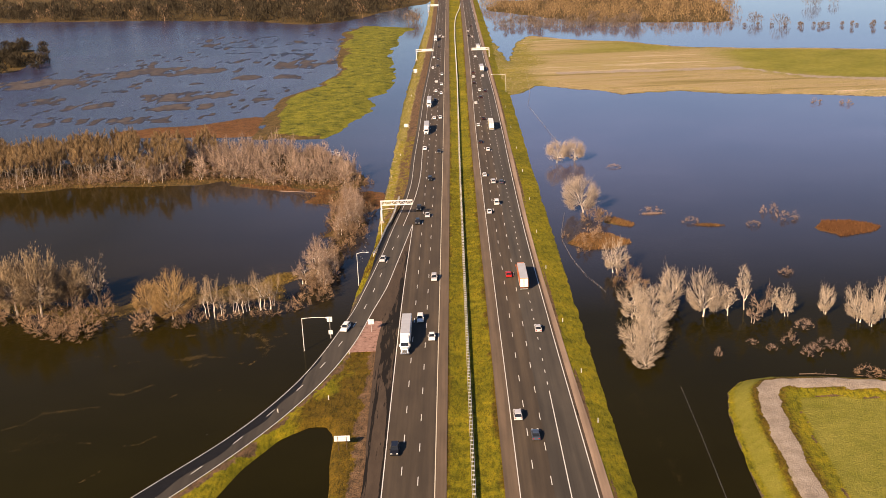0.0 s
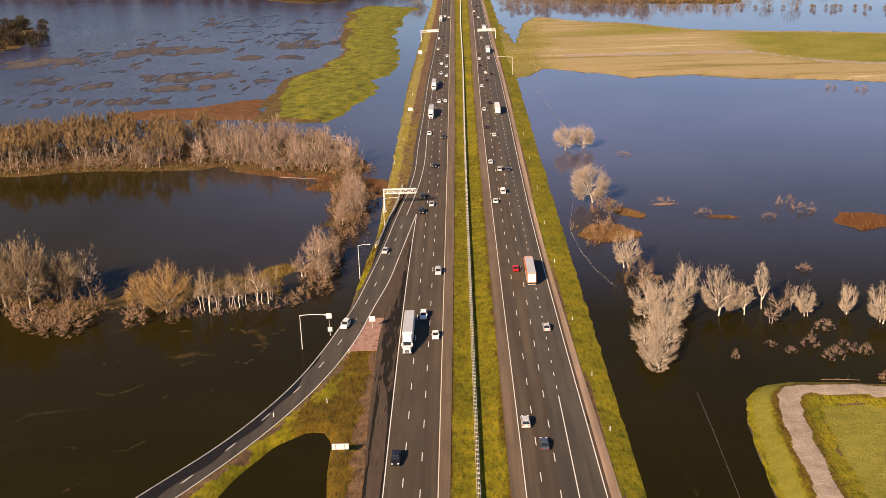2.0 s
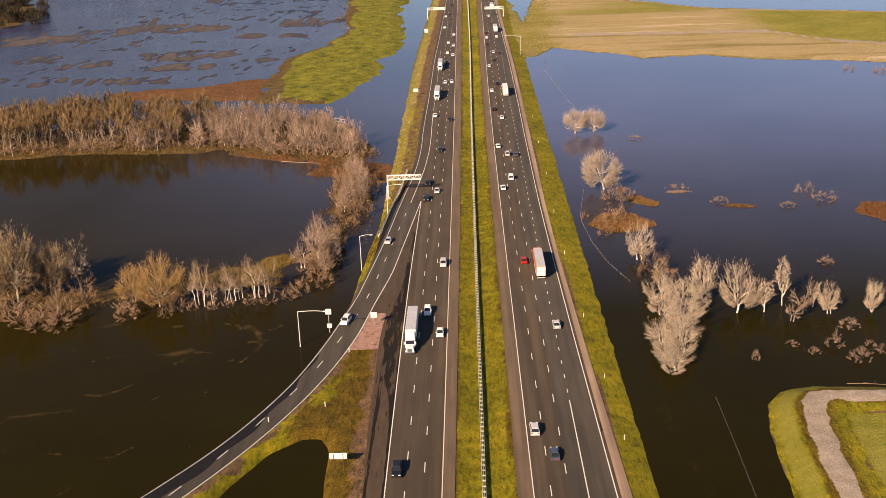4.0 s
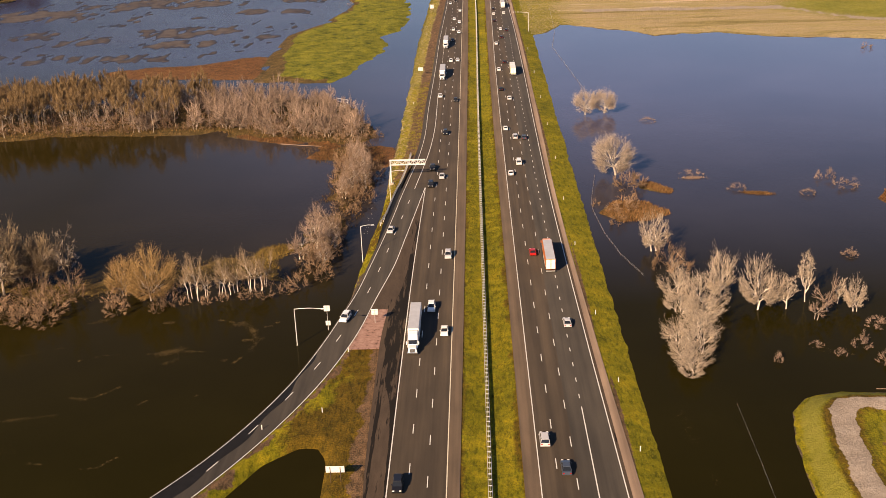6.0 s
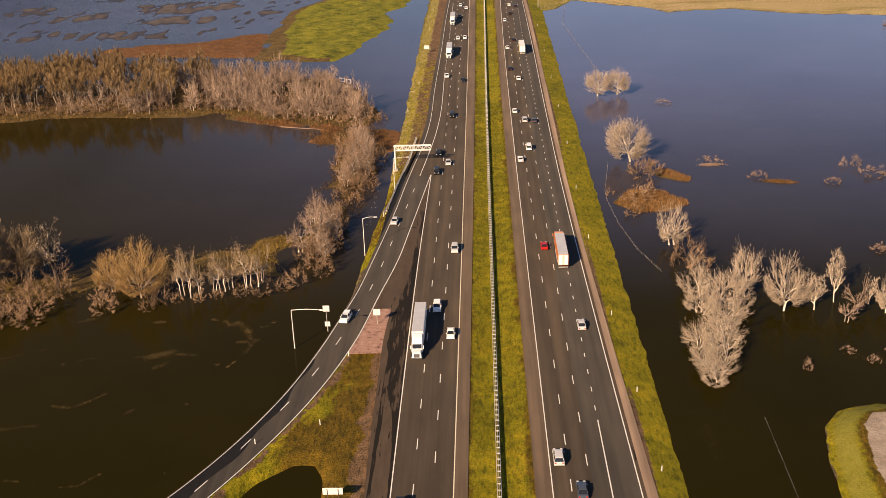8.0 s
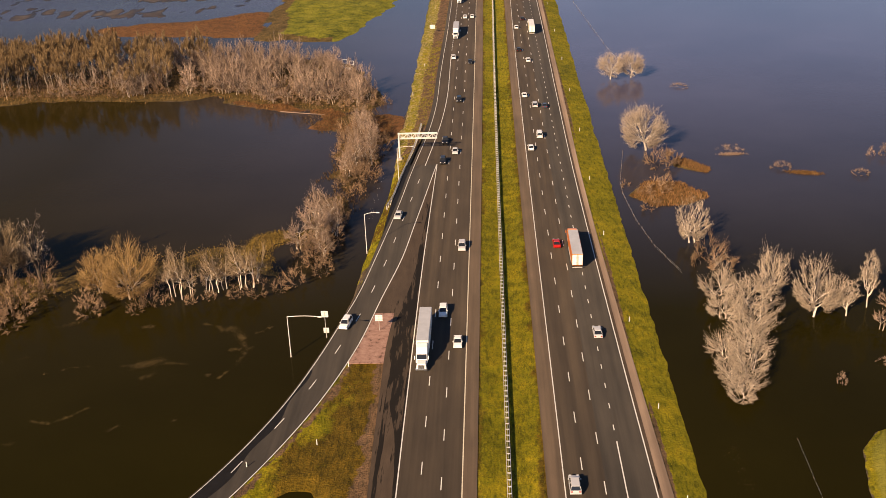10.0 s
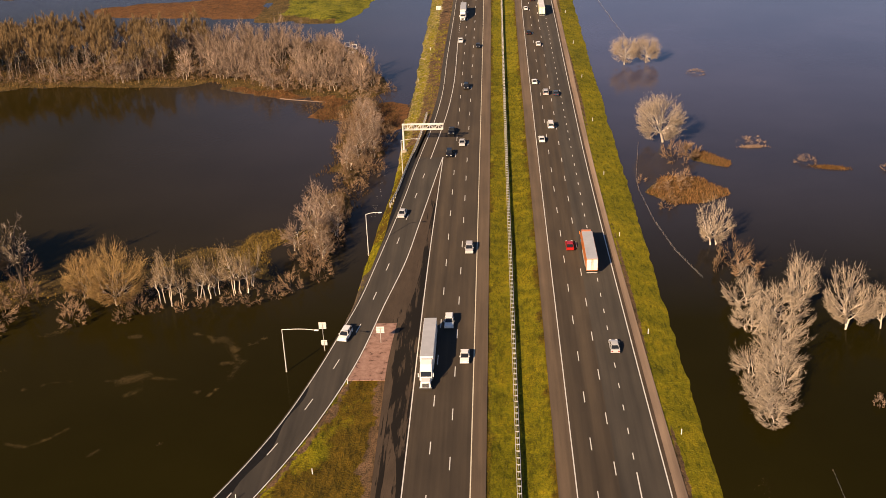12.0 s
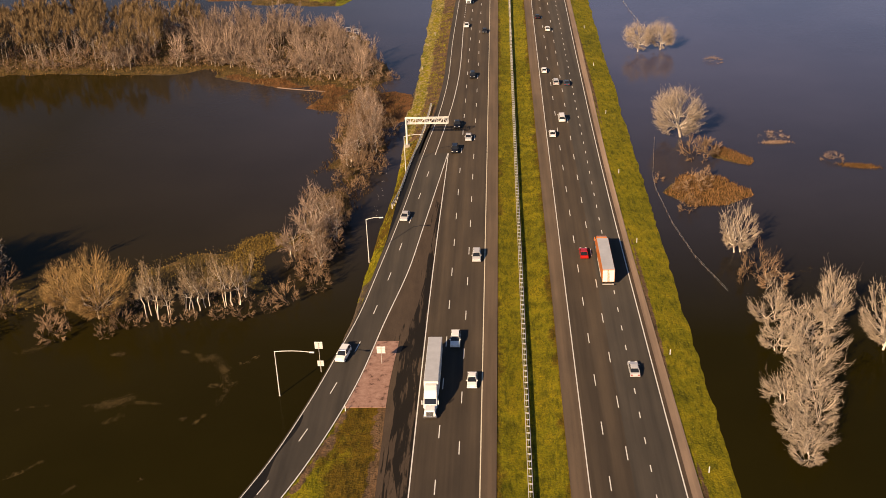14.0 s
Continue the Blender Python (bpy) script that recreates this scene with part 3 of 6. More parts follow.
    masks["brown"] = np.maximum(masks["brown"], 0.62 * smooth(4.0, 6.0, d + n1) * smooth(15.5, 10, d + n1))
    masks["dirt"] = np.maximum(masks["dirt"], 0.62 * smooth(14.4, 15.4, d) * smooth(16.6, 15.8, d) * (fractal(x, y, 10, 83) > -0.05))
    masks["gravel"] = np.maximum(masks["gravel"], 1.2 * smooth(6.3, 7.1, d + 0.8 * n1) * smooth(11.5 + 0.02 * np.clip(x - 70, 0, 60), 10.7 + 0.02 * np.clip(x - 70, 0, 60), d + 0.8 * n1))

    nx, ny = len(gx), len(gy)
    me = bpy.data.meshes.new("ground")
    verts = np.stack([x, y, z], 1)
    idx = np.arange(nx * ny).reshape(ny, nx)
    quads = np.stack([idx[:-1, :-1], idx[:-1, 1:], idx[1:, 1:], idx[1:, :-1]], -1).reshape(-1, 4)
    me.from_pydata(verts.tolist(), [], quads.tolist())
    me.polygons.foreach_set("use_smooth", [True] * len(me.polygons))
    for k, m in masks.items():
        me.attributes.new(k, "FLOAT", "POINT").data.foreach_set("value", m.astype(np.float32))
    ob = mesh_part("ground", me, GROUND)
    tagged(ob, "flooded lowland with yellow-green grass banks and brown marsh", "ground", kind="structure")

    def heights(px, py):
        px, py = np.atleast_1d(np.asarray(px, float)), np.atleast_1d(np.asarray(py, float))
        i, j = np.clip(np.searchsorted(gx, px), 1, nx - 1), np.clip(np.searchsorted(gy, py), 1, ny - 1)
        a, b = (px - gx[i - 1]) / (gx[i] - gx[i - 1]), (py - gy[j - 1]) / (gy[j] - gy[j - 1])
        g = z.reshape(ny, nx)
        return (g[j - 1, i - 1] * (1 - a) + g[j - 1, i] * a) * (1 - b) + (g[j, i - 1] * (1 - a) + g[j, i] * a) * b
    return heights


heights = build_ground()


def height(x, y):
    return float(heights(x, y)[0])


def mud_material():
    """Pale drained mud, dark where it is still wet along its rims."""
    m, nt, b = nodes_of("marsh_mud", 0.8, 0.12)
    v = coords(nt)
    n = noise_node(nt, v, 0.16, 6, 0.65)
    pale = ramp(nt, n, [(0.3, (0.06, 0.049, 0.044)), (0.5, (0.095, 0.08, 0.072)), (0.7, (0.135, 0.115, 0.1))])
    wet = gray(nt, attribute(nt, "drained"), 0.05, 0.75)
    base(nt, b, mix(nt, wet, (0.022, 0.018, 0.019), pale))
    rough = nt.nodes.new("ShaderNodeMapRange")
    rough.inputs["To Min"].default_value, rough.inputs["To Max"].default_value = 0.4, 0.85
    nt.links.new(wet, rough.inputs[0])
    nt.links.new(rough.outputs[0], b.inputs["Roughness"])
    return m


def mud_flats():
    """Low veined mud banks that just break the surface of the flooded marsh."""
    xs, ys = np.arange(-420, -92, 1.7), np.arange(640, 1190, 2.6)
    x, y = [a.ravel() for a in np.meshgrid(xs, ys)]
    inside_of = poly_dist(x, y, [(-420, 640), (-380, 900), (-290, 950), (-270, 1190), (-105, 1190), (-95, 1000), (-95, 800), (-125, 690), (-150, 640)])
    veins = 0.7 * fractal(x, y * 0.45, 30, 21) + fractal(x, y * 0.4, 11, 33) + 1.5 * fractal(x, y * 0.35, 4.4, 41)
    patch = np.full(x.shape, -1.0)
    for px, py, rx, ry in ((-232, 882, 62, 26), (-134, 897, 26, 24), (-186, 745, 40, 22), (-180, 697, 26, 14), (-240, 722, 26, 16), (-267, 662, 30, 16), (-221, 654, 42, 13), (-330, 836, 40, 30), (-290, 745, 22, 16), (-340, 690, 36, 22), (-150, 830, 22, 20)):
        patch = np.maximum(patch, 1 - ((x - px) / rx) ** 2 - ((y - py) / ry) ** 2)
    h = 0.9 * veins + np.where(patch > -0.8, 0.4 * np.minimum(patch, 0.5), -0.24) - 0.03
    # thin dark ridges in a net over the shallows beside the grassy spit
    net = 0.035 - 1.5 * np.minimum(np.abs(fractal(x, y * 0.5, 34, 81)), np.abs(fractal(x, y * 0.4, 17, 91)) + 0.03) + 0.1 * veins
    far = 1 - ((x + 165) / 75) ** 2 - ((y - 1040) / 130) ** 2
    h = np.where(far > 0, np.maximum(h, np.minimum(net, 0.03)), h)
    h = np.where(inside_of > 0, h, -1)
    nx = len(xs)
    idx = np.arange(len(x)).reshape(len(ys), nx)
    quads = np.stack([idx[:-1, :-1], idx[:-1, 1:], idx[1:, 1:], idx[1:, :-1]], -1).reshape(-1, 4)
    quads = quads[(h[quads] > -0.06).any(1)]
    used, back = np.unique(quads, return_inverse=True)
    z = WATER + np.clip(h, -0.3, 0.25) * 0.5
    ob = from_arrays("mud_flats", np.stack([x, y, z], 1)[used].tolist(), back.reshape(-1, 4).tolist(), mud_material())
    ob.data.attributes.new("drained", "FLOAT", "POINT").data.foreach_set("value", np.clip(h[used] * 3, 0, 1).astype(np.float32))
    tagged(ob, "low grey-brown mud flats breaking the shallow flood", "mud flats", kind="stuff")


mud_flats()
wx = np.array([-4800, -1200, -500, -200, 200, 500, 1200, 4800.0])
wy = np.array([-4000, -500, 100, 500, 1000, 1800, 4900.0])
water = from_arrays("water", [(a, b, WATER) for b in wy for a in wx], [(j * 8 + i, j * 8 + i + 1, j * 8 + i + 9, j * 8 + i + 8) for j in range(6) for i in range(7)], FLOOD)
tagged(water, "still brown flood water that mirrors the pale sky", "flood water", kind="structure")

# ---- roads ----
road_l = strip("road_west", lambda y: np.maximum(RAMP_L(y), np.where(y < 387, MAIN_L(np.minimum(y, 387)), -99)), YELLOW_L, 387, 1700, 0.0, ASPHALT)
tagged(road_l, "worn brown asphalt carriageway with three lanes and an exit lane", "road", kind="structure")
lanes_l = strip("road_west_lanes", MAIN_L, YELLOW_L, -200, 387, 0.0, ASPHALT)
tagged(lanes_l, "worn brown asphalt carriageway with three lanes", "road", kind="structure")
tagged(strip("pavement_west_inner", YELLOW_L, shifted(MEDIAN_L, -0.0), -200, 1700, -0.004, SHOULDER), "dusty brown inner shoulder beside the grass median", "shoulder", kind="structure")
tagged(strip("pavement_west_outer", shifted(RAMP_L, -1.3), RAMP_L, 387, 1700, -0.006, ASPHALT_GREY), "narrow dark outer shoulder", "shoulder", kind="structure")
ramp_road = strip("road_exit", lambda y: RAMP_L(y) - np.interp(y, [290, 320], [0.15, 0.7]), RAMP_R, 60, 387, -0.004, ASPHALT_GREY, step=2.5)
tagged(ramp_road, "dark asphalt exit ramp that curves away between flood waters", "road", kind="structure")
gore_l = curve_of([(-200, -21.6), (195, -21.4), (218, -22.4), (250, -23.2), (273, -23.5), (286, -23.0)])
gore_low = strip("pavement_gore_lower", gore_l, MAIN_L, -200, 286, -0.006, GORE, step=3)
gore_up = strip("pavement_gore", RAMP_R, MAIN_L, 286, 386.5, -0.006, GORE, step=3)
for g in (gore_low, gore_up):
    tagged(g, "brown asphalt gore with dark wet streaks", "shoulder", kind="structure")
pink = strip("pavement_stamped", lambda y: RAMP_R(y) + 0.2, lambda y: gore_l(y) - 0.02, 264.3, 286.6, 0.03, PAVING, step=2)
tagged(pink, "pink stamped concrete paving at the tip of the gore", "paving", kind="structure")
road_r = strip("road_east", RIGHT_L, shifted(RIGHT_L, 7.0), -200, 1700, 0.0, ASPHALT)
road_r2 = strip("road_east_outer", shifted(RIGHT_L, 7.0), RIGHT_R, -200, 1700, 0.0, ASPHALT_GREY)
for r in (road_r, road_r2):
    tagged(r, "worn dark asphalt carriageway with dashed lane lines", "road", kind="structure")
tagged(strip("pavement_east_inner", MEDIAN_R, RIGHT_L, -200, 1700, -0.004, SHOULDER), "dusty brown inner shoulder beside the grass median", "shoulder", kind="structure")
tagged(strip("pavement_east_outer", shifted(RIGHT_R, 0.65), PAVE_R, -200, 1700, -0.006, SHOULDER_DUSTY), "dusty brown outer shoulder with dark drip stains", "shoulder", kind="structure")

tagged(strip("pavement_east_edge", RIGHT_R, shifted(RIGHT_R, 0.65), -200, 1700, -0.005, GORE), "asphalt edge with dark drip stains", "shoulder", kind="structure")
tagged(strip("pavement_exit_wet", shifted(RAMP_L, 0.25), lambda y: RAMP_L(y) + 0.3 + np.interp(y, [60, 150, 190, 215, 240, 262], [8, 7, 4.6, 3.4, 1.6, 0.1]) + 0.5 * np.sin(y * 0.37), 60, 262, 0.001, WET_AND_SHADE, step=1.5, depth=0.005), "thin sheet of flood water over the low side of the exit ramp", "puddle", kind="structure")

RAIL_GAP = curve_of([(320, 0.72), (332, 0.9), (345, 1.7), (375, 2.7), (405, 1.5), (430, 0.75), (440, 0.72)])
# dark colour holds damp asphalt and the painted shadow of the rail
tagged(strip("pavement_exit_rail", lambda y: RAMP_L(y) - RAIL_GAP(y), shifted(RAMP_L, -0.7), 320, 440, -0.006, WET_AND_SHADE, step=2.5, depth=1.2), "damp asphalt between exit lane and guard rail, darkened with the rail's painted shadow", "shoulder", kind="structure")


def ragged(y, size, seed):
    y = np.asarray(y, float)
    return fractal(y, 0 * y + seed, size, seed) + 0.7 * fractal(y, 0 * y - seed, size * 0.3, seed + 1)


def wet_streak(edge_in, edge_out, y0, y1, z):
    """A dark damp streak with ragged edges, a thin sheet on the gore."""
    ob = strip("pavement_wet_streak", edge_in, lambda y: np.maximum(edge_out(y), edge_in(y) + 0.02), y0, y1, z, GORE_DAMP, step=0.45, depth=0.001)
    return tagged(ob, "dark damp streak on the dusty gore", "stain", kind="structure")


broad = curve_of([(150, 0.5), (200, 0.6), (232, 1.2), (248, 2.6), (259, 3.3), (271, 4.2), (285, 3.7), (300, 2.2), (330, 1.2), (360, 0.4)])
wet_streak(lambda y: MAIN_L(y) - np.maximum(0.15, broad(y) * (1 + 0.5 * ragged(y, 26, 3)) + 0.3 * ragged(y, 9, 9)), lambda y: MAIN_L(y) - 0.13 + 0 * y, 150, 352, -0.003)
wet_streak(lambda y: MAIN_L(y) - 3.7 + 0.4 * ragged(y, 40, 5) - 0.45 - 0.4 * ragged(y, 14, 7), lambda y: MAIN_L(y) - 3.7 + 0.4 * ragged(y, 40, 5) + 0.3 + 0.6 * ragged(y, 16, 11), 150, 285, 0.001)


def line(name, f, y0, y1, material, width=0.2, z=0.012, parent=None, step=4):
    ob = strip(name, shifted(f, -width / 2), shifted(f, width / 2), y0, y1, z, material, parent, step=step, depth=0.01)
    return tagged(ob, "painted edge line on asphalt", "road marking", kind="structure")


line("trim_line_yellow_west", shifted(YELLOW_L, 0.05), -200, 1700, LINE_YELLOW, 0.19)
line("trim_line_white_west", MAIN_L, -200, 387, LINE_WHITE, 0.2)
line("trim_line_ramp_inner", RAMP_R, 60, 387, LINE_WHITE, 0.2, step=2.5)
line("trim_line_ramp_outer", shifted(RAMP_L, 0.2), 60, 1700, LINE_WHITE, 0.15, step=2.5)
line("trim_line_exit", EXIT_LINE, 386, 532, LINE_WHITE, 0.2)
line("trim_line_yellow_east", shifted(RIGHT_L, 0.05), -200, 1700, LINE_WHITE, 0.18)
line("trim_line_white_east", shifted(RIGHT_R, -0.1), -200, 1700, LINE_WHITE, 0.2)
line("trim_line_lane_east", shifted(RIGHT_L, 10.2), -200, 235.4, LINE_WHITE, 0.2)

PERIOD = 14.63


def dash_mesh(length, width):
    bm = bmesh.new()
    box(bm, -width / 2, width / 2, -length / 2, length / 2, 0, 0.01)
    me = bpy.data.meshes.new("lane_dash")
    bm.to_mesh(me)
    bm.free()
    me.materials.append(LINE_WHITE)
    return me


LONG_DASH, SHORT_DASH = dash_mesh(3.66, 0.17), dash_mesh(1.8, 0.17)


def dashes(f, phase, period, y0, y1, mesh, length, parent):
    """Near dashes one by one; those far away in one mesh."""
    verts, faces = [], []
    y = phase + math.ceil((y0 - phase) / period) * period
    while y < y1:
        x, slope = float(f(y)), float(f(y + 1) - f(y - 1)) / 2
        if y < 520:
            ob = new("lane_dash", mesh)
            ob.parent = parent
            ob.location, ob.rotation_euler = (x, y, 0.008), (0, 0, -math.atan(slope))
        else:
            k = len(verts)
            verts += [(x - 0.1, y - length / 2, 0.014), (x + 0.1, y - length / 2, 0.014), (x + 0.1, y + length / 2, 0.014), (x - 0.1, y + length / 2, 0.014)]
            faces.append((k, k + 1, k + 2, k + 3))
        y += period
    if faces:
        tagged(from_arrays("lane_dashes", verts, faces, LINE_WHITE, parent), kind="stuff")


dashes(DASH_A, 8.35, PERIOD, 185, 1500, LONG_DASH, 3.66, road_l)
dashes(DASH_B, 3.9, PERIOD, 185, 1500, LONG_DASH, 3.66, road_l)
dashes(EXIT_LINE, 2.0, PERIOD / 4, 536, 720, SHORT_DASH, 1.8, road_l)
dashes(shifted(RIGHT_L, 3.35), 9.3, PERIOD, 185, 1500, LONG_DASH, 3.66, road_r)
dashes(shifted(RIGHT_L, 6.75), 2.4, PERIOD, 185, 1500, LONG_DASH, 3.66, road_r)
dashes(shifted(RIGHT_L, 10.15), 5.75, PERIOD / 2, 237, 720, SHORT_DASH, 1.8, road_r2)
y = 272.2
while y > 165:
    y -= PERIOD / math.hypot(1, float(RAMP_DASH(y) - RAMP_DASH(y - 4)) / 4)
while y < 378:
    ob = new("lane_dash", LONG_DASH)
    ob.parent = ramp_road
    ob.location, ob.rotation_euler = (float(RAMP_DASH(y)), y, 0.008), (0, 0, -math.atan(float(RAMP_DASH(y + 1) - RAMP_DASH(y - 1)) / 2))
    y += PERIOD / math.hypot(1, float(RAMP_DASH(y + 4) - RAMP_DASH(y)) / 4)


# ---- median barrier ----
def build_barrier():
    barrier = new("median_barrier")
    tagged(barrier, "double-sided galvanised steel guard rail along the grass median", "guard rail")
    z0 = -0.5
    for side, name in ((-0.33, "west_rail"), (0.33, "east_rail")):
        # a ribbed beam: three faces that stand out and back
        ys = np.arange(120, 1500, 3.81)
        verts, faces = [], []
        sgn = 1 if side > 0 else -1
        prof = [(0.0, 0.3), (0.06, 0.36), (0.06, 0.5), (0.0, 0.57), (0.06, 0.64), (0.06, 0.85), (0.03, 0.9), (-0.015, 0.9), (-0.015, 0.3)]
        n = len(prof)
        for y in ys:
            x = float(BARRIER(y)) + side
            verts += [(x + sgn * a, y, z0 + h + 0.15) for a, h in prof]
        for i in range(len(ys) - 1):
            for k in range(n):
                faces.append((i * n + k, i * n + (k + 1) % n, (i + 1) * n + (k + 1) % n, (i + 1) * n + k))
        from_arrays(name, verts, faces, RAIL_STEEL, barrier, "pale galvanised rail")
    bm = bmesh.new()
    box(bm, -0.31, 0.31, -0.035, 0.035, 0.8, 1.02)
    box(bm, -0.05, 0.05, -0.05, 0.05, -0.2, 1.0)
    post = bpy.data.meshes.new("post")
    bm.to_mesh(post)
    bm.free()
    post.materials.append(RAIL_STEEL)
    far_v, far_f = [], []
    src = [tuple(v.co) for v in post.vertices]
    srcf = [tuple(p.vertices) for p in post.polygons]
    y, k = 178.0, 0
    while y < 1450:
        x = float(BARRIER(y))
        if k < 290:
            ob = new("post", post)
            ob.parent = barrier
            ob.location = (x, y, z0)
        else:
            b0 = len(far_v)
            far_v += [(a + x, b + y, c + z0) for a, b, c in src]
            far_f += [tuple(b0 + i for i in f) for f in srcf]
        y += 1.905
        k += 1
    tagged(from_arrays("far_post", far_v, far_f, RAIL_STEEL, barrier), kind="stuff")


build_barrier()


# ---- trees ----
def grow_tree(seed, h, width, foot=0.12, belly=0.55, leaders=8, boughs=6, branches=8, twigs=10, tw=0.05, tl=0.8, stems=1, thick=0.0125, upright=0.3, lobe=0.2, sides=4, low=0.38, wild=0.5):
    """A bare winter tree: stems fork into curving leaders, each leader carries a lobe of boughs,
    branches and short twigs, so that the crown is scalloped, with gaps between the lobes.
    Returns the limb mesh and the twig mesh."""
    rng = np.random.RandomState(seed)
    lv, lf, tv = [], [], []
    up = np.array([0, 0, 1.0])

    def unit(v):
        return v / np.maximum(np.linalg.norm(v, axis=-1, keepdims=True), 1e-6)

    def shape(t):
        t = (t - foot) / (1 - foot)
        return math.sin(0.5 * math.pi * (0.3 + 0.7 * t / belly)) if t < belly else math.cos(0.5 * math.pi * ((t - belly) / (1 - belly)) ** 2.2) ** 0.6

    def limb(pts, r0, r1, n):
        k0, m = len(lv), len(pts)
        for i, p in enumerate(pts):
            d = pts[min(i + 1, m - 1)] - pts[max(i - 1, 0)]
            q = Vector(d).to_track_quat("Z", "Y")
            r = r0 + (r1 - r0) * i / (m - 1)
            for j in range(n):
                ang = 2 * math.pi * j / n
                lv.append(Vector(p) + q @ Vector((r * math.cos(ang), r * math.sin(ang), 0)))
        for i in range(m - 1):
            for j in range(n):
                lf.append((k0 + i * n + j, k0 + i * n + (j + 1) % n, k0 + (i + 1) * n + (j + 1) % n, k0 + (i + 1) * n + j))

    def bend(p0, ctrl, p1, segs, wob):
        t = np.linspace(0, 1, segs + 1)[:, None]
        pts = (1 - t) ** 2 * p0 + 2 * t * (1 - t) * ctrl + t * t * p1
        pts[1:-1] += rng.normal(0, wob, (segs - 1, 3)) * np.linalg.norm(p1 - p0)
        return pts

    def along(pts, t):
        f = t * (len(pts) - 1)
        i = min(int(f), len(pts) - 2)
        return pts[i] + (pts[i + 1] - pts[i]) * (f - i)

    def slivers(starts, tips, wide):
        side = unit(np.cross(tips - starts, rng.normal(0, 1, starts.shape))) * (np.asarray(wide).reshape(-1, 1) / 2)
        tv.append(np.stack([starts - side, starts + side, tips], 1).reshape(-1, 3))

    r = thick * h
    feet = [np.zeros(3)] if stems == 1 else [np.array([*rng.normal(0, width * 0.09, 2), 0]) for _ in range(stems)]
    trunks = []
    for f in feet:
        top = f * (1.0 if stems == 1 else 1.8) + np.array([*rng.normal(0, 0.025 * h, 2), h * max(foot + 0.1, 0.12 if stems > 1 else foot + 0.22)])
        pts = bend(f * 0.6 - up * 0.7, f + up * h * foot * 0.6, top, 4, 0.015)
        limb(pts, r * 1.25 / stems ** 0.4, r * 0.75 / stems ** 0.4, 6)
        trunks.append(pts)
    turn = rng.uniform(0, 6.283)
    reach = lobe * width + 0.05 * h
    b0, b1 = [], []
    for i in range(leaders):
        ang = turn + i * 2.39996 + rng.normal(0, 0.3)
        t = 0.8 if i == 0 else foot + (1 - foot) * rng.uniform(low, 0.92)
        rad = 0.06 * width if i == 0 else width / 2 * shape(t) * rng.uniform(0.45, 0.8)
        head = np.array([rad * math.cos(ang), rad * math.sin(ang), t * h * 0.94])
        trunk = trunks[i % len(trunks)]
        start = along(trunk, rng.uniform(0.55, 1.0))
        out = np.array([math.cos(ang), math.sin(ang), 0.0])
        ctrl = start + (head - start) * 0.5 + (out * (upright - 0.25) * 0.7 - up * (upright - 0.25) * 0.4) * np.linalg.norm(head - start)
        way = bend(start, ctrl, head, 4, 0.035)
        limb(way, r * 0.55, r * 0.14, sides)
        for k in range(boughs):
            u = 1.0 if k == 0 else rng.uniform(0.35, 1.0)
            p = along(way, u)
            d = unit(unit(head - start) * 0.35 + unit(p - np.array([0, 0, h * (foot + 0.15)])) * 0.55 + up * upright + rng.normal(0, 0.6, 3))
            e = p + d * reach * rng.uniform(0.45, 1.0)
            e[2] = max(e[2], 0.25)
            pts = bend(p, p + (e - p) * 0.5 - up * 0.1 * reach, e, 2, 0.05)
            limb(pts, r * 0.2, r * 0.06, 3)
            for q in range(branches):
                b0.append(along(pts, rng.uniform(0.2, 1.0)))
                b1.append(d)
    b0, b1 = np.array(b0), np.array(b1)
    d = unit(b1 * 0.6 + up * upright * 0.8 + rng.normal(0, wild * 1.1, b0.shape))
    ends = b0 + d * reach * rng.uniform(0.3, 0.62, (len(b0), 1))
    ends[:, 2] = np.maximum(ends[:, 2], 0.2)
    slivers(b0, ends, np.full(len(b0), tw * 1.7))
    s0, s1, sd = np.repeat(b0, twigs, 0), np.repeat(ends, twigs, 0), np.repeat(d, twigs, 0)
    p = s0 + (s1 - s0) * rng.uniform(0.15, 1.0, (len(s0), 1))
    d = unit(sd * 0.7 + up * upright * 0.7 + rng.normal(0, wild, p.shape))
    slivers(p, p + d * tl * rng.uniform(0.4, 1.2, (len(p), 1)), tw * rng.uniform(0.6, 1.2, len(p)))
    tv = np.vstack(tv)
    result = []
    for name, v, f in (("trunk", lv, lf), ("crown", tv.tolist(), np.arange(len(tv)).reshape(-1, 3).tolist())):
        me = bpy.data.meshes.new(name)
        me.from_pydata(v, [], f)
        result.append(me)
    return result


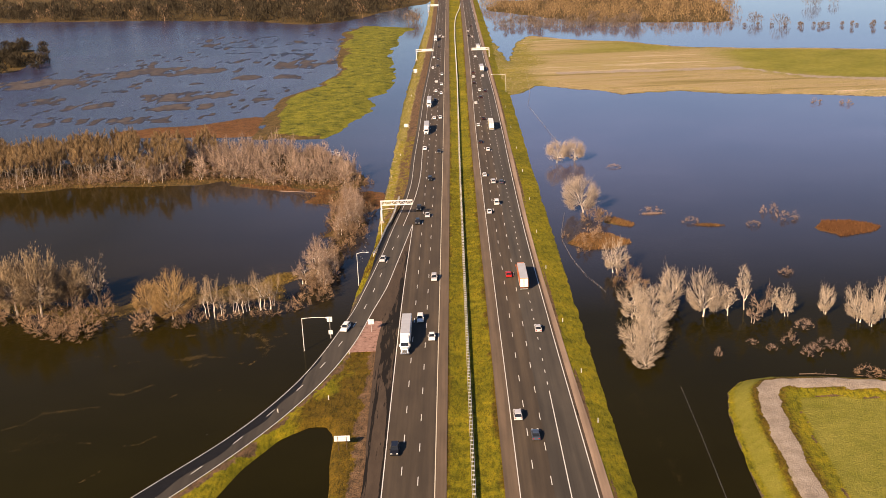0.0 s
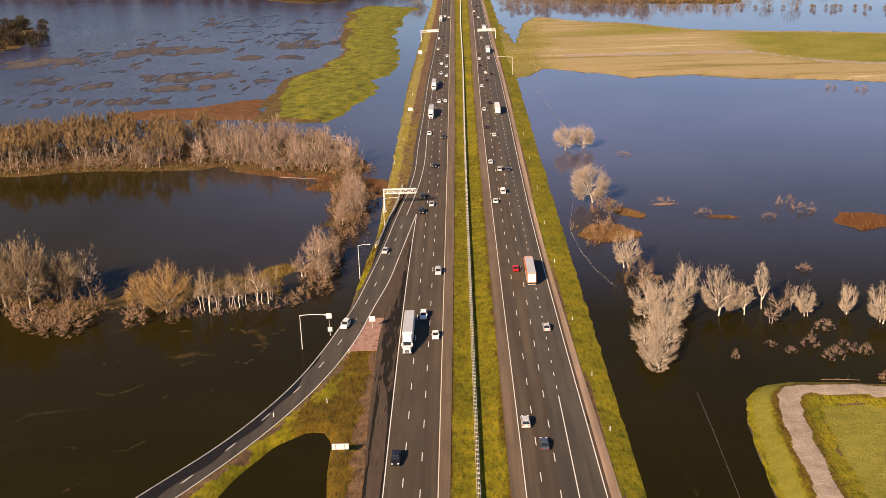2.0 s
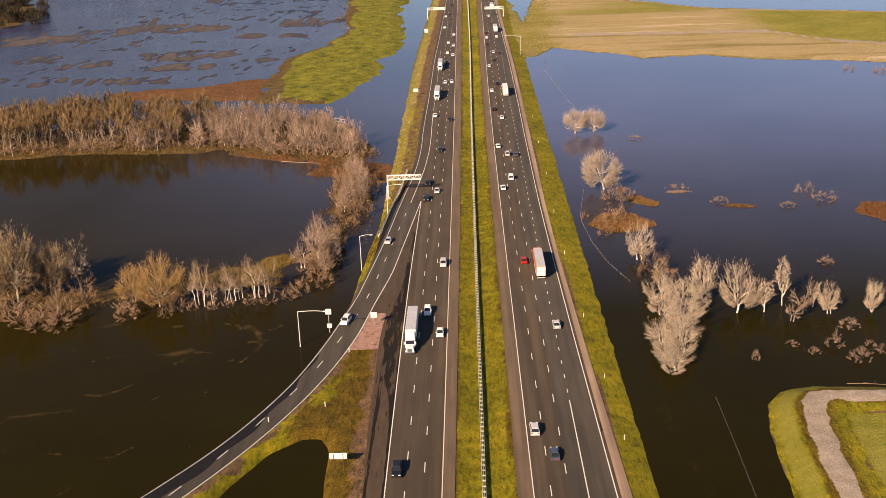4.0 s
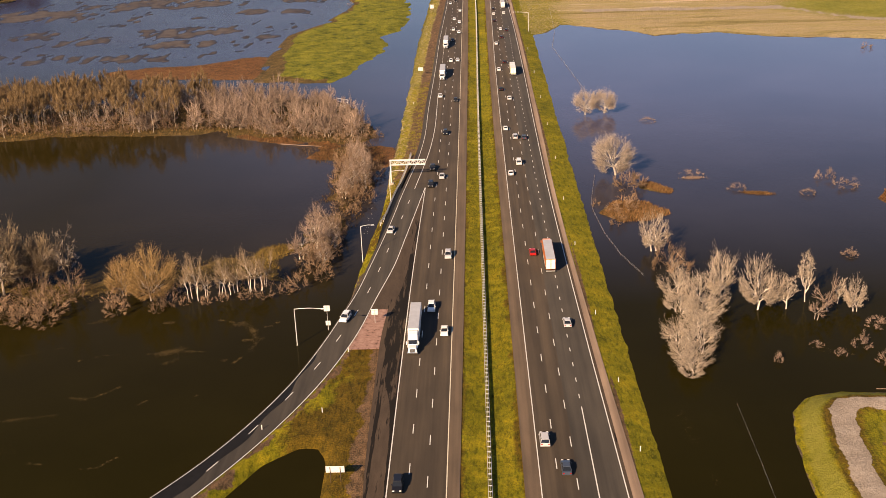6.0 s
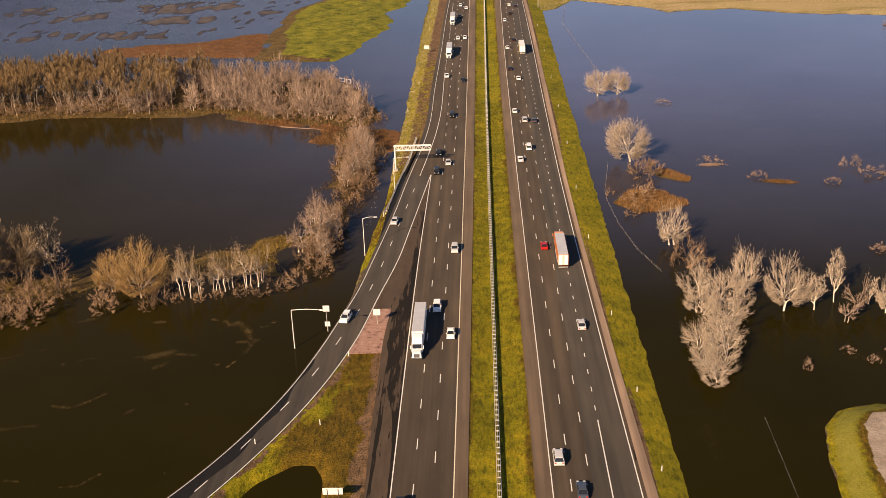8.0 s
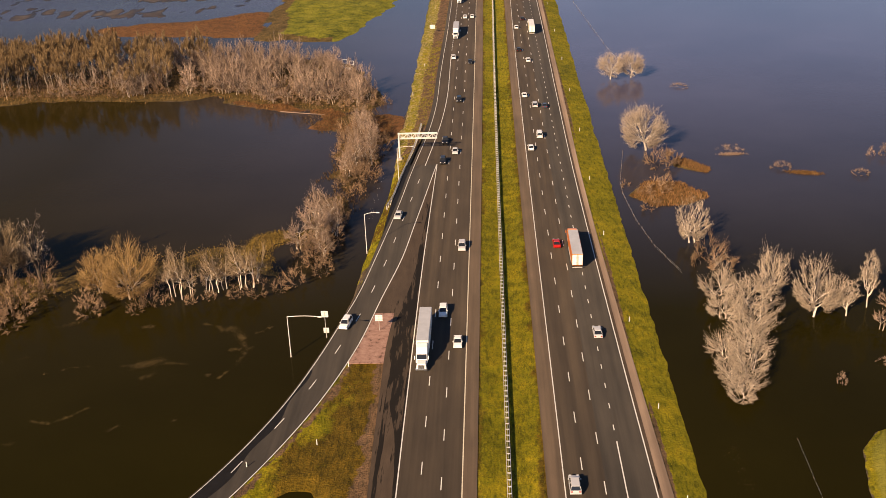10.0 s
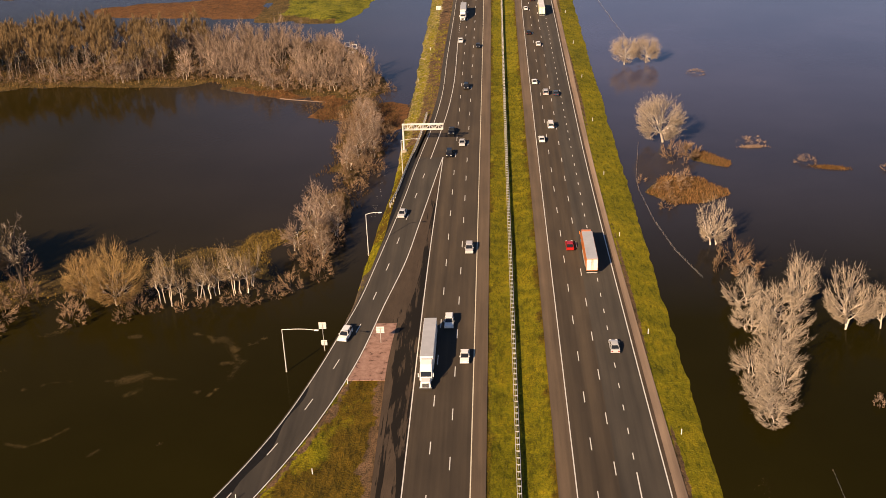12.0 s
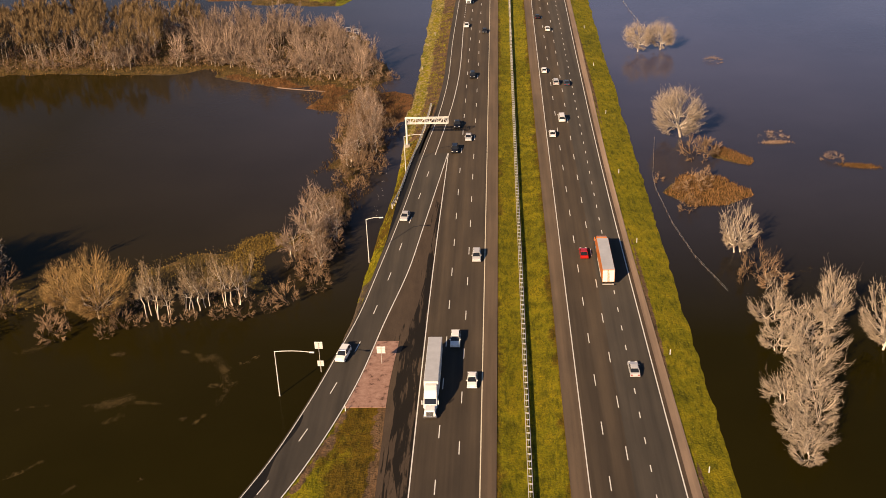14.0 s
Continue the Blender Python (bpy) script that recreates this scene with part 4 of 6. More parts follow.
def fan_tree(seed, h, width, foot=0.15, base=0.04, tiers=(12, 7, 6), sprays=5, twigs=6, tw=0.05, tl=0.7, stems=1, thick=0.012, wild=0.4, flat=0.0, scatter=0.1, rough=0.07, sides=4, clump=0.1):
    """A bare tree whose limbs fan out from a low fork and divide again and again up to a rounded dome,
    as open-grown trees do. base: where the dome's lower rim stands; flat: how level the lowest limbs are;
    clump: how loosely the sprays of a branch spread.
    Returns the limb mesh and the twig mesh."""
    rng = np.random.RandomState(seed)
    lv, lf, tv = [], [], []
    up = np.array([0, 0, 1.0])
    centre = np.array([0, 0, (base + 1) * h / 2])
    radii = np.array([width / 2, width / 2, (1 - base) * h / 2])

    def unit(v):
        return v / np.maximum(np.linalg.norm(v, axis=-1, keepdims=True), 1e-6)

    def rim(p, d):
        """How far the dome's skin lies from p along each direction."""
        q, e = (p - centre) / radii, d / radii
        a, b, c = (e * e).sum(-1), (q * e).sum(-1), np.minimum((q * q).sum(-1) - 1, -0.05)
        return ((-b + np.sqrt(b * b - a * c)) / a)[..., None]

    def limb(p0, p1, r0, r1, n, segs, arch):
        k0 = len(lv)
        size = np.linalg.norm(p1 - p0)
        q = Vector(p1 - p0).to_track_quat("Z", "Y")
        pts = []
        for i in range(segs + 1):
            u = i / segs
            p = p0 + (p1 - p0) * u + up * arch * size * 4 * u * (1 - u)
            if 0 < i < segs:
                p = p + rng.normal(0, 0.03, 3) * size
            pts.append(p)
            r = r0 + (r1 - r0) * u
            for j in range(n):
                ang = 2 * math.pi * j / n
                lv.append(Vector(p) + q @ Vector((r * math.cos(ang), r * math.sin(ang), 0)))
        for i in range(segs):
            for j in range(n):
                lf.append((k0 + i * n + j, k0 + i * n + (j + 1) % n, k0 + (i + 1) * n + (j + 1) % n, k0 + (i + 1) * n + j))
        return np.array(pts)

    def slivers(starts, tips, wide):
        side = unit(np.cross(tips - starts, rng.normal(0, 1, starts.shape))) * (np.asarray(wide).reshape(-1, 1) / 2)
        tv.append(np.stack([starts - side, starts + side, tips], 1).reshape(-1, 3))

    def along(pts, t):
        f = t * (len(pts) - 1)
        i = min(int(f), len(pts) - 2)
        return pts[i] + (pts[i + 1] - pts[i]) * (f - i)

    r = thick * h
    forks, trunks = [], []
    for k in range(stems):
        a, far = 2.39996 * k + rng.uniform(0, 0.8), 0.0 if stems == 1 else scatter * width * math.sqrt((k + 0.6) / stems)
        root = np.array([far * math.cos(a), far * math.sin(a), -0.7])
        fork = np.array([root[0] * 1.35 + rng.normal(0, 0.012) * h, root[1] * 1.35 + rng.normal(0, 0.012) * h, foot * h * rng.uniform(0.8, 1.2)])
        trunks.append(limb(root, fork, r * 1.25 / stems ** 0.35, r * 0.85 / stems ** 0.35, 6, 3, 0.0))
        forks.append(fork)
    n1, n2, n3 = tiers
    b0, b1, bd, bc = [], [], [], []
    lowest = -0.25 * flat + 0.25 * (1 - flat)
    for i in range(n1):
        c = forks[i % stems]
        zz = lowest + (1 - lowest) * (i + 0.5) / n1
        ang = i * 2.39996 + rng.normal(0, 0.25)
        lean = math.sqrt(max(0.0, 1 - zz * zz))
        d1 = unit(np.array([lean * math.cos(ang), lean * math.sin(ang), zz]) + rng.normal(0, 0.08, 3))
        grow = rng.normal(1 - rough * 0.5, rough)
        w1 = limb(along(trunks[i % stems], rng.uniform(0.85, 1.0)), c + d1 * rim(c, d1) * rng.uniform(0.42, 0.55) * grow, r * 0.5 / stems ** 0.3, r * 0.22 / stems ** 0.3, sides, 3, 0.05)
        for j in range(n2):
            d2 = unit(d1 + rng.normal(0, 0.3, 3))
            g2 = grow * min(1.15, rng.normal(1, rough))
            w2 = limb(along(w1, rng.uniform(0.3, 1.0)), c + d2 * rim(c, d2) * rng.uniform(0.62, 0.78) * g2, r * 0.19, r * 0.07, 3, 2, 0.03)
            for k in range(n3):
                d3 = unit(d2 + rng.normal(0, clump * 1.2, 3))
                b0.append(along(w2, rng.uniform(0.25, 1.0)))
                b1.append(c + d3 * rim(c, d3) * rng.uniform(0.74, 0.98) * g2)
                bd.append(d3)
                bc.append(np.append(c, g2))
    b0, b1, bd, bc = np.array(b0), np.array(b1), np.array(bd), np.array(bc)
    slivers(b0, b1, np.full(len(b0), tw * 2.2))
    p0, p1 = np.repeat(b0, sprays, 0), np.repeat(b1, sprays, 0)
    d = unit(np.repeat(bd, sprays, 0) + rng.normal(0, clump, p0.shape))
    c, g = np.repeat(bc[:, :3], sprays, 0), np.repeat(bc[:, 3:], sprays, 0)
    p = p0 + (p1 - p0) * rng.uniform(0.2, 1.0, (len(p0), 1))
    e = c + d * rim(c, d) * g * rng.uniform(0.78, 1.06, (len(p0), 1))
    slivers(p, e, np.full(len(p), tw * 1.4))
    p0, p1, d = np.repeat(p, twigs, 0), np.repeat(e, twigs, 0), np.repeat(d, twigs, 0)
    p = p0 + (p1 - p0) * rng.uniform(0.25, 1.0, (len(p0), 1))
    d = unit(d + up * 0.25 + rng.normal(0, wild, p.shape))
    slivers(p, p + d * tl * rng.uniform(0.4, 1.1, (len(p), 1)), tw * rng.uniform(0.6, 1.2, len(p)))
    tv = np.vstack(tv)
    result = []
    for name, v, f in (("trunk", lv, lf), ("crown", tv.tolist(), np.arange(len(tv)).reshape(-1, 3).tolist())):
        me = bpy.data.meshes.new(name)
        me.from_pydata(v, [], f)
        result.append(me)
    return result


def tree_kind(seed, name, limb_mat, twig_mat, fan=False, **kw):
    trunk, crown = fan_tree(seed, **kw) if fan else grow_tree(seed, **kw)
    trunk.materials.append(limb_mat)
    crown.materials.append(twig_mat)
    co = np.array([v.co for v in crown.vertices])
    return name, trunk, crown, float(co[:, 2].max()), float(np.ptp(co[:, 0]) + np.ptp(co[:, 1])) / 2


ROUND = [tree_kind(10 + i, "tree", PALE_BARK, WHITE_TWIG, True, h=15, width=15, foot=0.22, base=0.08, tiers=(15, 7, 5), sprays=4, twigs=5, tw=0.06, tl=0.75, thick=0.02, flat=0.45, rough=0.07, clump=0.1, wild=0.36) for i in range(3)]
TALL = [tree_kind(20 + i, "tree", PALE_BARK, PALE_TWIG, True, h=13, width=10, foot=0.1, base=0.01, tiers=(11, 6, 4), sprays=4, twigs=4, tw=0.06, tl=0.7, stems=3, thick=0.014, flat=0.45, rough=0.12, clump=0.085, wild=0.34) for i in range(5)]
POPLAR = [tree_kind(90 + i, "tree", PALE_BARK, PALE_TWIG, True, h=14, width=8, foot=0.16, base=0.05, tiers=(12, 6, 4), sprays=4, twigs=4, tw=0.058, tl=0.7, stems=2, thick=0.014, flat=0.3, rough=0.12, clump=0.085, wild=0.34) for i in range(4)]
STEM = [tree_kind(26 + i, "tree", PALE_BARK, STEM_TWIG, True, h=14, width=6, foot=0.3, base=0.06, tiers=(8, 4, 4), sprays=3, twigs=4, tw=0.055, tl=0.75, stems=2, thick=0.0105, flat=0.15, scatter=0.14, rough=0.22, clump=0.09) for i in range(5)]
SLIM = [tree_kind(30 + i, "tree", PALE_BARK, PALE_TWIG, h=15, width=5, foot=0.1, leaders=9, boughs=6, branches=8, twigs=7, tw=0.055, tl=0.75, thick=0.01, upright=0.6, low=0.2) for i in range(2)]
GOLD = [tree_kind(35 + i, "tree", GREY_BARK, GOLD_TWIG, True, h=16, width=15, foot=0.18, base=0.02, tiers=(14, 7, 5), sprays=5, twigs=4, tw=0.068, tl=0.8, stems=2, thick=0.017, flat=0.55, scatter=0.05, rough=0.08, clump=0.095, wild=0.34) for i in range(2)]
WOOD = [tree_kind(40 + i, "tree", GREY_BARK, BROWN_TWIG, h=18, width=6.5, foot=0.34, belly=0.65, leaders=8, boughs=4, branches=5, twigs=8, tl=2.1, tw=0.13, thick=0.007, upright=1.0, lobe=0.2, sides=3, low=0.4, wild=0.26) for i in range(6)]
PINK = [tree_kind(50 + i, "tree", GREY_BARK, PINK_TWIG, True, h=14, width=8, foot=0.16, base=0.0, tiers=(7, 4, 3), sprays=3, twigs=3, tw=0.11, tl=1.0, stems=2, thick=0.013, flat=0.1, rough=0.2, sides=3, clump=0.08, wild=0.34) for i in range(6)]
ASH = [tree_kind(95 + i, "tree", PALE_BARK, PINK_TWIG, True, h=14, width=9, foot=0.2, base=0.02, tiers=(8, 5, 4), sprays=4, twigs=4, tw=0.07, tl=0.75, stems=2, thick=0.018, flat=0.15, rough=0.2, clump=0.08, wild=0.34) for i in range(4)]
SHRUB = [tree_kind(60 + i, "shrub", DARK_BARK, SHRUB_TWIG, True, h=6, width=8, foot=0.12, base=-0.25, tiers=(10, 4, 3), sprays=3, twigs=3, tw=0.08, tl=0.65, stems=5, thick=0.009, flat=0.5, scatter=0.2, rough=0.22, sides=3, clump=0.09) for i in range(5)]
PALE_SHRUB = [tree_kind(70 + i, "shrub", DARK_BARK, DULL_TWIG, True, h=5, width=7, foot=0.1, base=-0.3, tiers=(12, 4, 4), sprays=3, twigs=3, tw=0.055, tl=0.55, stems=9, thick=0.006, flat=0.5, scatter=0.36, rough=0.16, sides=3) for i in range(3)]
DEAD = [tree_kind(80, "tree", bark("dead_bark", (0.085, 0.066, 0.052), 0.1), GREY_BARK, h=17, width=9, foot=0.16, leaders=13, boughs=5, branches=3, twigs=2, tl=0.6, tw=0.07, thick=0.03, upright=0.1, lobe=0.17, low=0.3)]
OAK = [tree_kind(85 + i, "tree", GREY_BARK, OAK_TWIG, True, h=17, width=15, foot=0.24, base=0.08, tiers=(14, 7, 5), sprays=5, twigs=5, tw=0.105, tl=0.9, thick=0.02, flat=0.65, rough=0.1, clump=0.09, wild=0.34) for i in range(2)]

PLACER = random.Random(5)
LABELS = {"round": "round pale bare-branched tree standing in flood water", "tall": "pale bare cottonwood rising from flood water",
          "wood": "brown bare winter tree in a flooded wood", "shrub": "leafless brown willow shrub at the water edge",
          "dead": "gaunt dead tree with dark limbs and pale tips", "gold": "golden-brown bare tree with a wide rounded crown",
          "pink": "pinkish-grey bare tree in a flooded wood", "oak": "broad grey-stemmed bare tree with a golden crown", "pale_shrub": "pale leafless shrub standing in flood water"}


def plant(kinds, x, y, h, key, group, w=None, lean=0.0, into=None):
    """One tree at x, y, with height h and, where given, its crown's width; or gathered into a list of a joined wood."""
    name, trunk, crown, h0, w0 = PLACER.choice(kinds)
    if into is not None:
        into.append((trunk, crown, pose(x, y, max(height(x, y), WATER - 0.25), PLACER.gauss(0, 3), PLACER.gauss(0, 3), PLACER.uniform(0, 360)) @ Matrix.Diagonal((w / w0, w / w0, h / h0, 1))))
        return None
    ob = new(name)
    for n, me in (("trunk", trunk), ("crown", crown)):
        c = new(n, me)
        c.parent = ob
    s = h / h0
    sw = s if w is None else w / w0
    z = max(height(x, y), WATER - 0.25)
    ob.matrix_basis = pose(x, y, z, PLACER.gauss(0, 3), PLACER.gauss(0, 3) + lean, PLACER.uniform(0, 360)) @ Matrix.Diagonal((sw, sw, s, 1))
    tagged(ob, LABELS[key], name, group)
    return ob


def joined_wood(trees, label):
    """Trees too deep in a wood to tell apart, joined into one mesh."""
    verts, faces, slots, mats, k = [], [], [], [], 0
    for trunk, crown, m in trees:
        for me in (trunk, crown):
            co = np.empty(len(me.vertices) * 3)
            me.vertices.foreach_get("co", co)
            turn = np.array(m)
            verts.append(co.reshape(-1, 3) @ turn[:3, :3].T + turn[:3, 3])
            mat = me.materials[0]
            if mat not in mats:
                mats.append(mat)
            faces += [tuple(i + k for i in p.vertices) for p in me.polygons]
            slots += [mats.index(mat)] * len(me.polygons)
            k += len(me.vertices)
    ob = from_arrays("inner_wood", np.vstack(verts).tolist(), faces, None)
    for mat in mats:
        ob.data.materials.append(mat)
    ob.data.polygons.foreach_set("material_index", slots)
    return tagged(ob, label, "woods", kind="stuff")


# right side, from the camera outwards
RIGHT_GROUP = "bare trees in the flood east of the road"
for x, y, h, w in ((46.8, 252, 7, 8), (47.5, 256, 9, 10), (50, 262, 11, 11), (52, 271, 12, 12), (46.5, 268, 8, 9), (54.5, 279, 11, 11), (56, 288, 13, 13), (50, 285, 10, 11), (51, 297, 11, 10), (45.5, 259, 8, 9)):
    plant(TALL, x, y, h, "tall", RIGHT_GROUP, w)
for x, y, h, w in ((70, 286, 16, 12), (74, 289, 13, 8), (92.8, 283, 10.5, 6.5), (104, 284, 11, 6.5), (111.1, 277, 13, 9.5), (113, 273.5, 11, 7), (119, 279, 13, 9), (125, 282, 12.5, 9), (129, 279, 12, 9)):
    plant(POPLAR, x, y, h, "tall", RIGHT_GROUP, w)
plant(POPLAR, 62.8, 294, 15.5, "tall", RIGHT_GROUP, 11)
plant(SLIM, 82.4, 289.5, 15.5, "tall", RIGHT_GROUP, 5.5)
plant(SLIM, 90, 288, 8, "tall", RIGHT_GROUP, 3)
plant(SLIM, 76.5, 285.5, 9, "tall", RIGHT_GROUP, 7, 12)
for x, y, h, w in ((82, 279, 10, 7), (86, 284, 11, 7)):
    plant(PINK, x, y, h, "tall", RIGHT_GROUP, w)
plant(ROUND, 49, 401.6, 16.5, "round", RIGHT_GROUP, 18)
plant(ROUND, 47.5, 490, 13, "round", RIGHT_GROUP, 12)
plant(ROUND, 55.8, 492, 12.5, "round", RIGHT_GROUP, 12)
plant(POPLAR, 50.5, 327, 14, "round", RIGHT_GROUP, 10)
for x, y, h, w in ((51, 385, 9, 11), (47.5, 363, 6, 9), (55, 388, 6, 8), (51, 313, 10, 11), (54.5, 311, 8, 9), (43, 350.5, 5, 7), (38.5, 369, 3, 4), (43, 362, 3, 5), (50, 368, 4.5, 6)):
    plant(SHRUB, x, y, h, "shrub", RIGHT_GROUP, w)
for x, y, h, w in ((87.8, 264, 4.5, 5), (91.3, 256, 4, 6), (96, 261, 3, 6), (100.1, 258.5, 3.5, 4), (67.2, 257.4, 3, 2.5), (82, 260, 2, 3), (95.3, 275, 3, 6), (78, 265, 1.5, 4), (75.4, 400, 1.8, 10), (87, 382, 2.5, 7), (108.5, 375.5, 2.5, 6), (122.7, 382, 4, 9), (117, 392, 4, 3), (104, 321, 2.5, 5), (121, 392, 4.5, 4), (72, 476, 2, 8), (104, 320, 2, 5)):
    plant(PALE_SHRUB, x, y, h, "pale_shrub", "small shrubs drowned in the flood", w)
for x, y, h, w in ((212, 621, 4, 8), (227, 612, 4, 9), (101, 242.5, 3, 8), (106, 241.5, 3, 9), (112, 240, 3, 9)):
    plant(SHRUB, x, y, h, "shrub", "small shrubs drowned in the flood", w)

for x, y, h, w in ((-104, 905, 4, 6), (-101, 930, 3.5, 7), (-107, 985, 4, 6), (-92, 850, 3, 5), (-111, 1060, 4, 7)):
    plant(SHRUB, x, y, h, "shrub", "small shrubs drowned in the flood", w)

# left side: the wooded spit, its arm and the nearer row
LEFT_GROUP = "bare trees on the flooded spit west of the road"


def inside(poly, x, y, margin=0.0):
    return float(poly_dist(np.array([x]), np.array([y]), poly)[0]) > margin


placed, inner = 0, []
while placed < 395:
    x, y = PLACER.uniform(-262, -46), PLACER.uniform(460, 545)
    if not inside(BELT, x, y, 5):
        continue
    placed += 1
    low = 0.68 if x > -78 and y > 490 else 1
    deep = inner if y > 500 and x < -70 else None
    if x > -142 + PLACER.uniform(-28, 28):
        plant(PINK, x, y, PLACER.uniform(10, 16) * low, "pink", LEFT_GROUP, PLACER.uniform(7.5, 10.5) * (0.85 if x > -78 else 1), 0, deep)
    elif y > 486 or PLACER.random() < 0.5:
        plant(WOOD, x, y, PLACER.uniform(14, 20), "wood", LEFT_GROUP, PLACER.uniform(7, 9.5), 0, deep)
    else:
        plant(PINK, x, y, PLACER.uniform(6, 11), "pink", LEFT_GROUP, PLACER.uniform(7, 9), 0, deep)
joined_wood(inner, "deep brown and pinkish bare woods on the flooded spit")
front = curve_of([(-300, 482), (-214, 476), (-187, 480), (-149, 479), (-108, 481), (-80, 464), (-54, 457)])
for k in range(52):
    x = -262 + 210 * (k + PLACER.random()) / 52
    plant(SHRUB, x, float(front(x)) + PLACER.uniform(0, 7), PLACER.uniform(3.5, 7.5), "shrub", LEFT_GROUP, PLACER.uniform(5, 9))
for k in range(30):
    x = -250 + 190 * (k + PLACER.random()) / 30
    plant(SHRUB, x, float(front(x)) + PLACER.uniform(9, 20), PLACER.uniform(6, 9), "shrub", LEFT_GROUP, PLACER.uniform(7, 10))
for x, y, h, w in ((-52, 462, 8, 9), (-47, 459, 7, 8), (-43, 461, 7, 8), (-48, 470, 9, 9), (-39.5, 462, 5, 6)):
    plant(SHRUB, x, y, h, "shrub", LEFT_GROUP, w)
arm = curve_of([(300, -45.5), (322, -46), (350, -46), (375, -42.8), (410, -43), (440, -46)])
for k in range(34):
    y = 322 + 29 * (k + PLACER.random()) / 12 if k < 12 else 377 + 63 * (k - 12 + PLACER.random()) / 22
    x = float(arm(y)) + PLACER.uniform(-5.5, 5.5) * (0.6 if y > 420 else 1)
    if PLACER.random() < 0.45:
        plant(ASH, x, y, PLACER.uniform(8, 13), "pink", LEFT_GROUP, PLACER.uniform(7, 9))
    else:
        plant(SHRUB, x, y, PLACER.uniform(5, 9), "shrub", LEFT_GROUP, PLACER.uniform(6, 9))
for x, y, h, w in ((-50, 423, 8, 8), (-48.5, 412, 8, 8), (-45, 405, 9, 9), (-41, 404, 8, 9), (-37, 406, 8, 8), (-35.5, 411, 7, 8), (-45, 397, 8, 8), (-42.5, 391, 9, 9), (-38.5, 394, 8, 9), (-42.5, 379, 8, 9), (-39.5, 381, 7, 9), (-40, 367, 5, 6), (-43.5, 361, 4, 5), (-46, 372, 6, 6), (-46.5, 356, 4.5, 5)):
    plant(SHRUB, x, y, h, "shrub", LEFT_GROUP, w)
for x, y, h, w in ((-47, 333, 15, 12), (-51, 327, 12, 9), (-44, 322, 9, 7), (-46, 345, 13, 10)):
    plant(ASH, x, y, h, "pink", LEFT_GROUP, w)
for x, y, h, w in ((-48, 306, 6.5, 7), (-41, 330, 6, 6), (-43, 312, 8, 7), (-45.5, 317, 8, 8)):
    plant(SHRUB, x, y, h, "shrub", LEFT_GROUP, w)
for x, y, h, w in ((-77.5, 300, 12, 6), (-75.2, 299, 14, 6.5), (-72.6, 300, 13, 6), (-70.5, 302.5, 11, 5), (-67.2, 302, 13.5, 7), (-65.2, 304, 12, 6), (-62.5, 304, 13, 6), (-60.3, 305, 15, 8), (-58, 308, 12, 6)):
    plant(STEM, x + PLACER.uniform(-0.8, 0.8), y, h * PLACER.uniform(0.92, 1.22), "tall", LEFT_GROUP, w * PLACER.uniform(0.85, 1.15), PLACER.uniform(-7, 7))
plant(GOLD, -87, 300, 18, "gold", LEFT_GROUP, 15)
plant(GOLD, -95.5, 303, 13, "gold", LEFT_GROUP, 12)
for x, y, h, w in ((-94.6, 291.5, 7.5, 8), (-97, 297, 6, 7), (-84, 292.5, 4, 5), (-81.5, 296, 6, 6), (-78, 297, 3.5, 4), (-57, 300.5, 6.5, 7.5), (-62, 300, 4, 5), (-68, 299, 3.5, 4), (-72, 297, 3.5, 4), (-52, 303, 5, 6), (-91, 306, 8, 9), (-80, 306, 6, 7), (-66, 309, 6, 7)):
    plant(SHRUB, x, y, h, "shrub", LEFT_GROUP, w)
plant(DEAD, -111, 306, 20, "dead", LEFT_GROUP, 10)
plant(OAK, -130, 306, 24, "oak", LEFT_GROUP, 18)
plant(OAK, -125.5, 314, 15, "oak", LEFT_GROUP, 12)
plant(OAK, -143, 313, 18, "oak", LEFT_GROUP, 16)
plant(OAK, -138, 307, 22, "oak", LEFT_GROUP, 17)
plant(OAK, -121, 311, 17, "oak", LEFT_GROUP, 13)
plant(OAK, -156, 320, 18, "oak", LEFT_GROUP, 16)
for x, y, h, w in ((-121, 289, 8, 10), (-116.5, 286.5, 8, 10), (-111.5, 285.5, 8, 9), (-112, 292, 8, 10), (-118, 291, 8, 10), (-125, 292, 8, 11), (-130, 298, 8, 10), (-137, 301, 9, 11), (-115, 297, 8, 10), (-122, 303, 8, 10), (-110, 302, 7, 9), (-144, 306, 8, 9), (-151, 311, 8, 10), (-160, 313, 8, 10), (-128, 312, 8, 10), (-114, 312, 7, 9)):
    plant(SHRUB, x, y, h, "shrub", LEFT_GROUP, w)


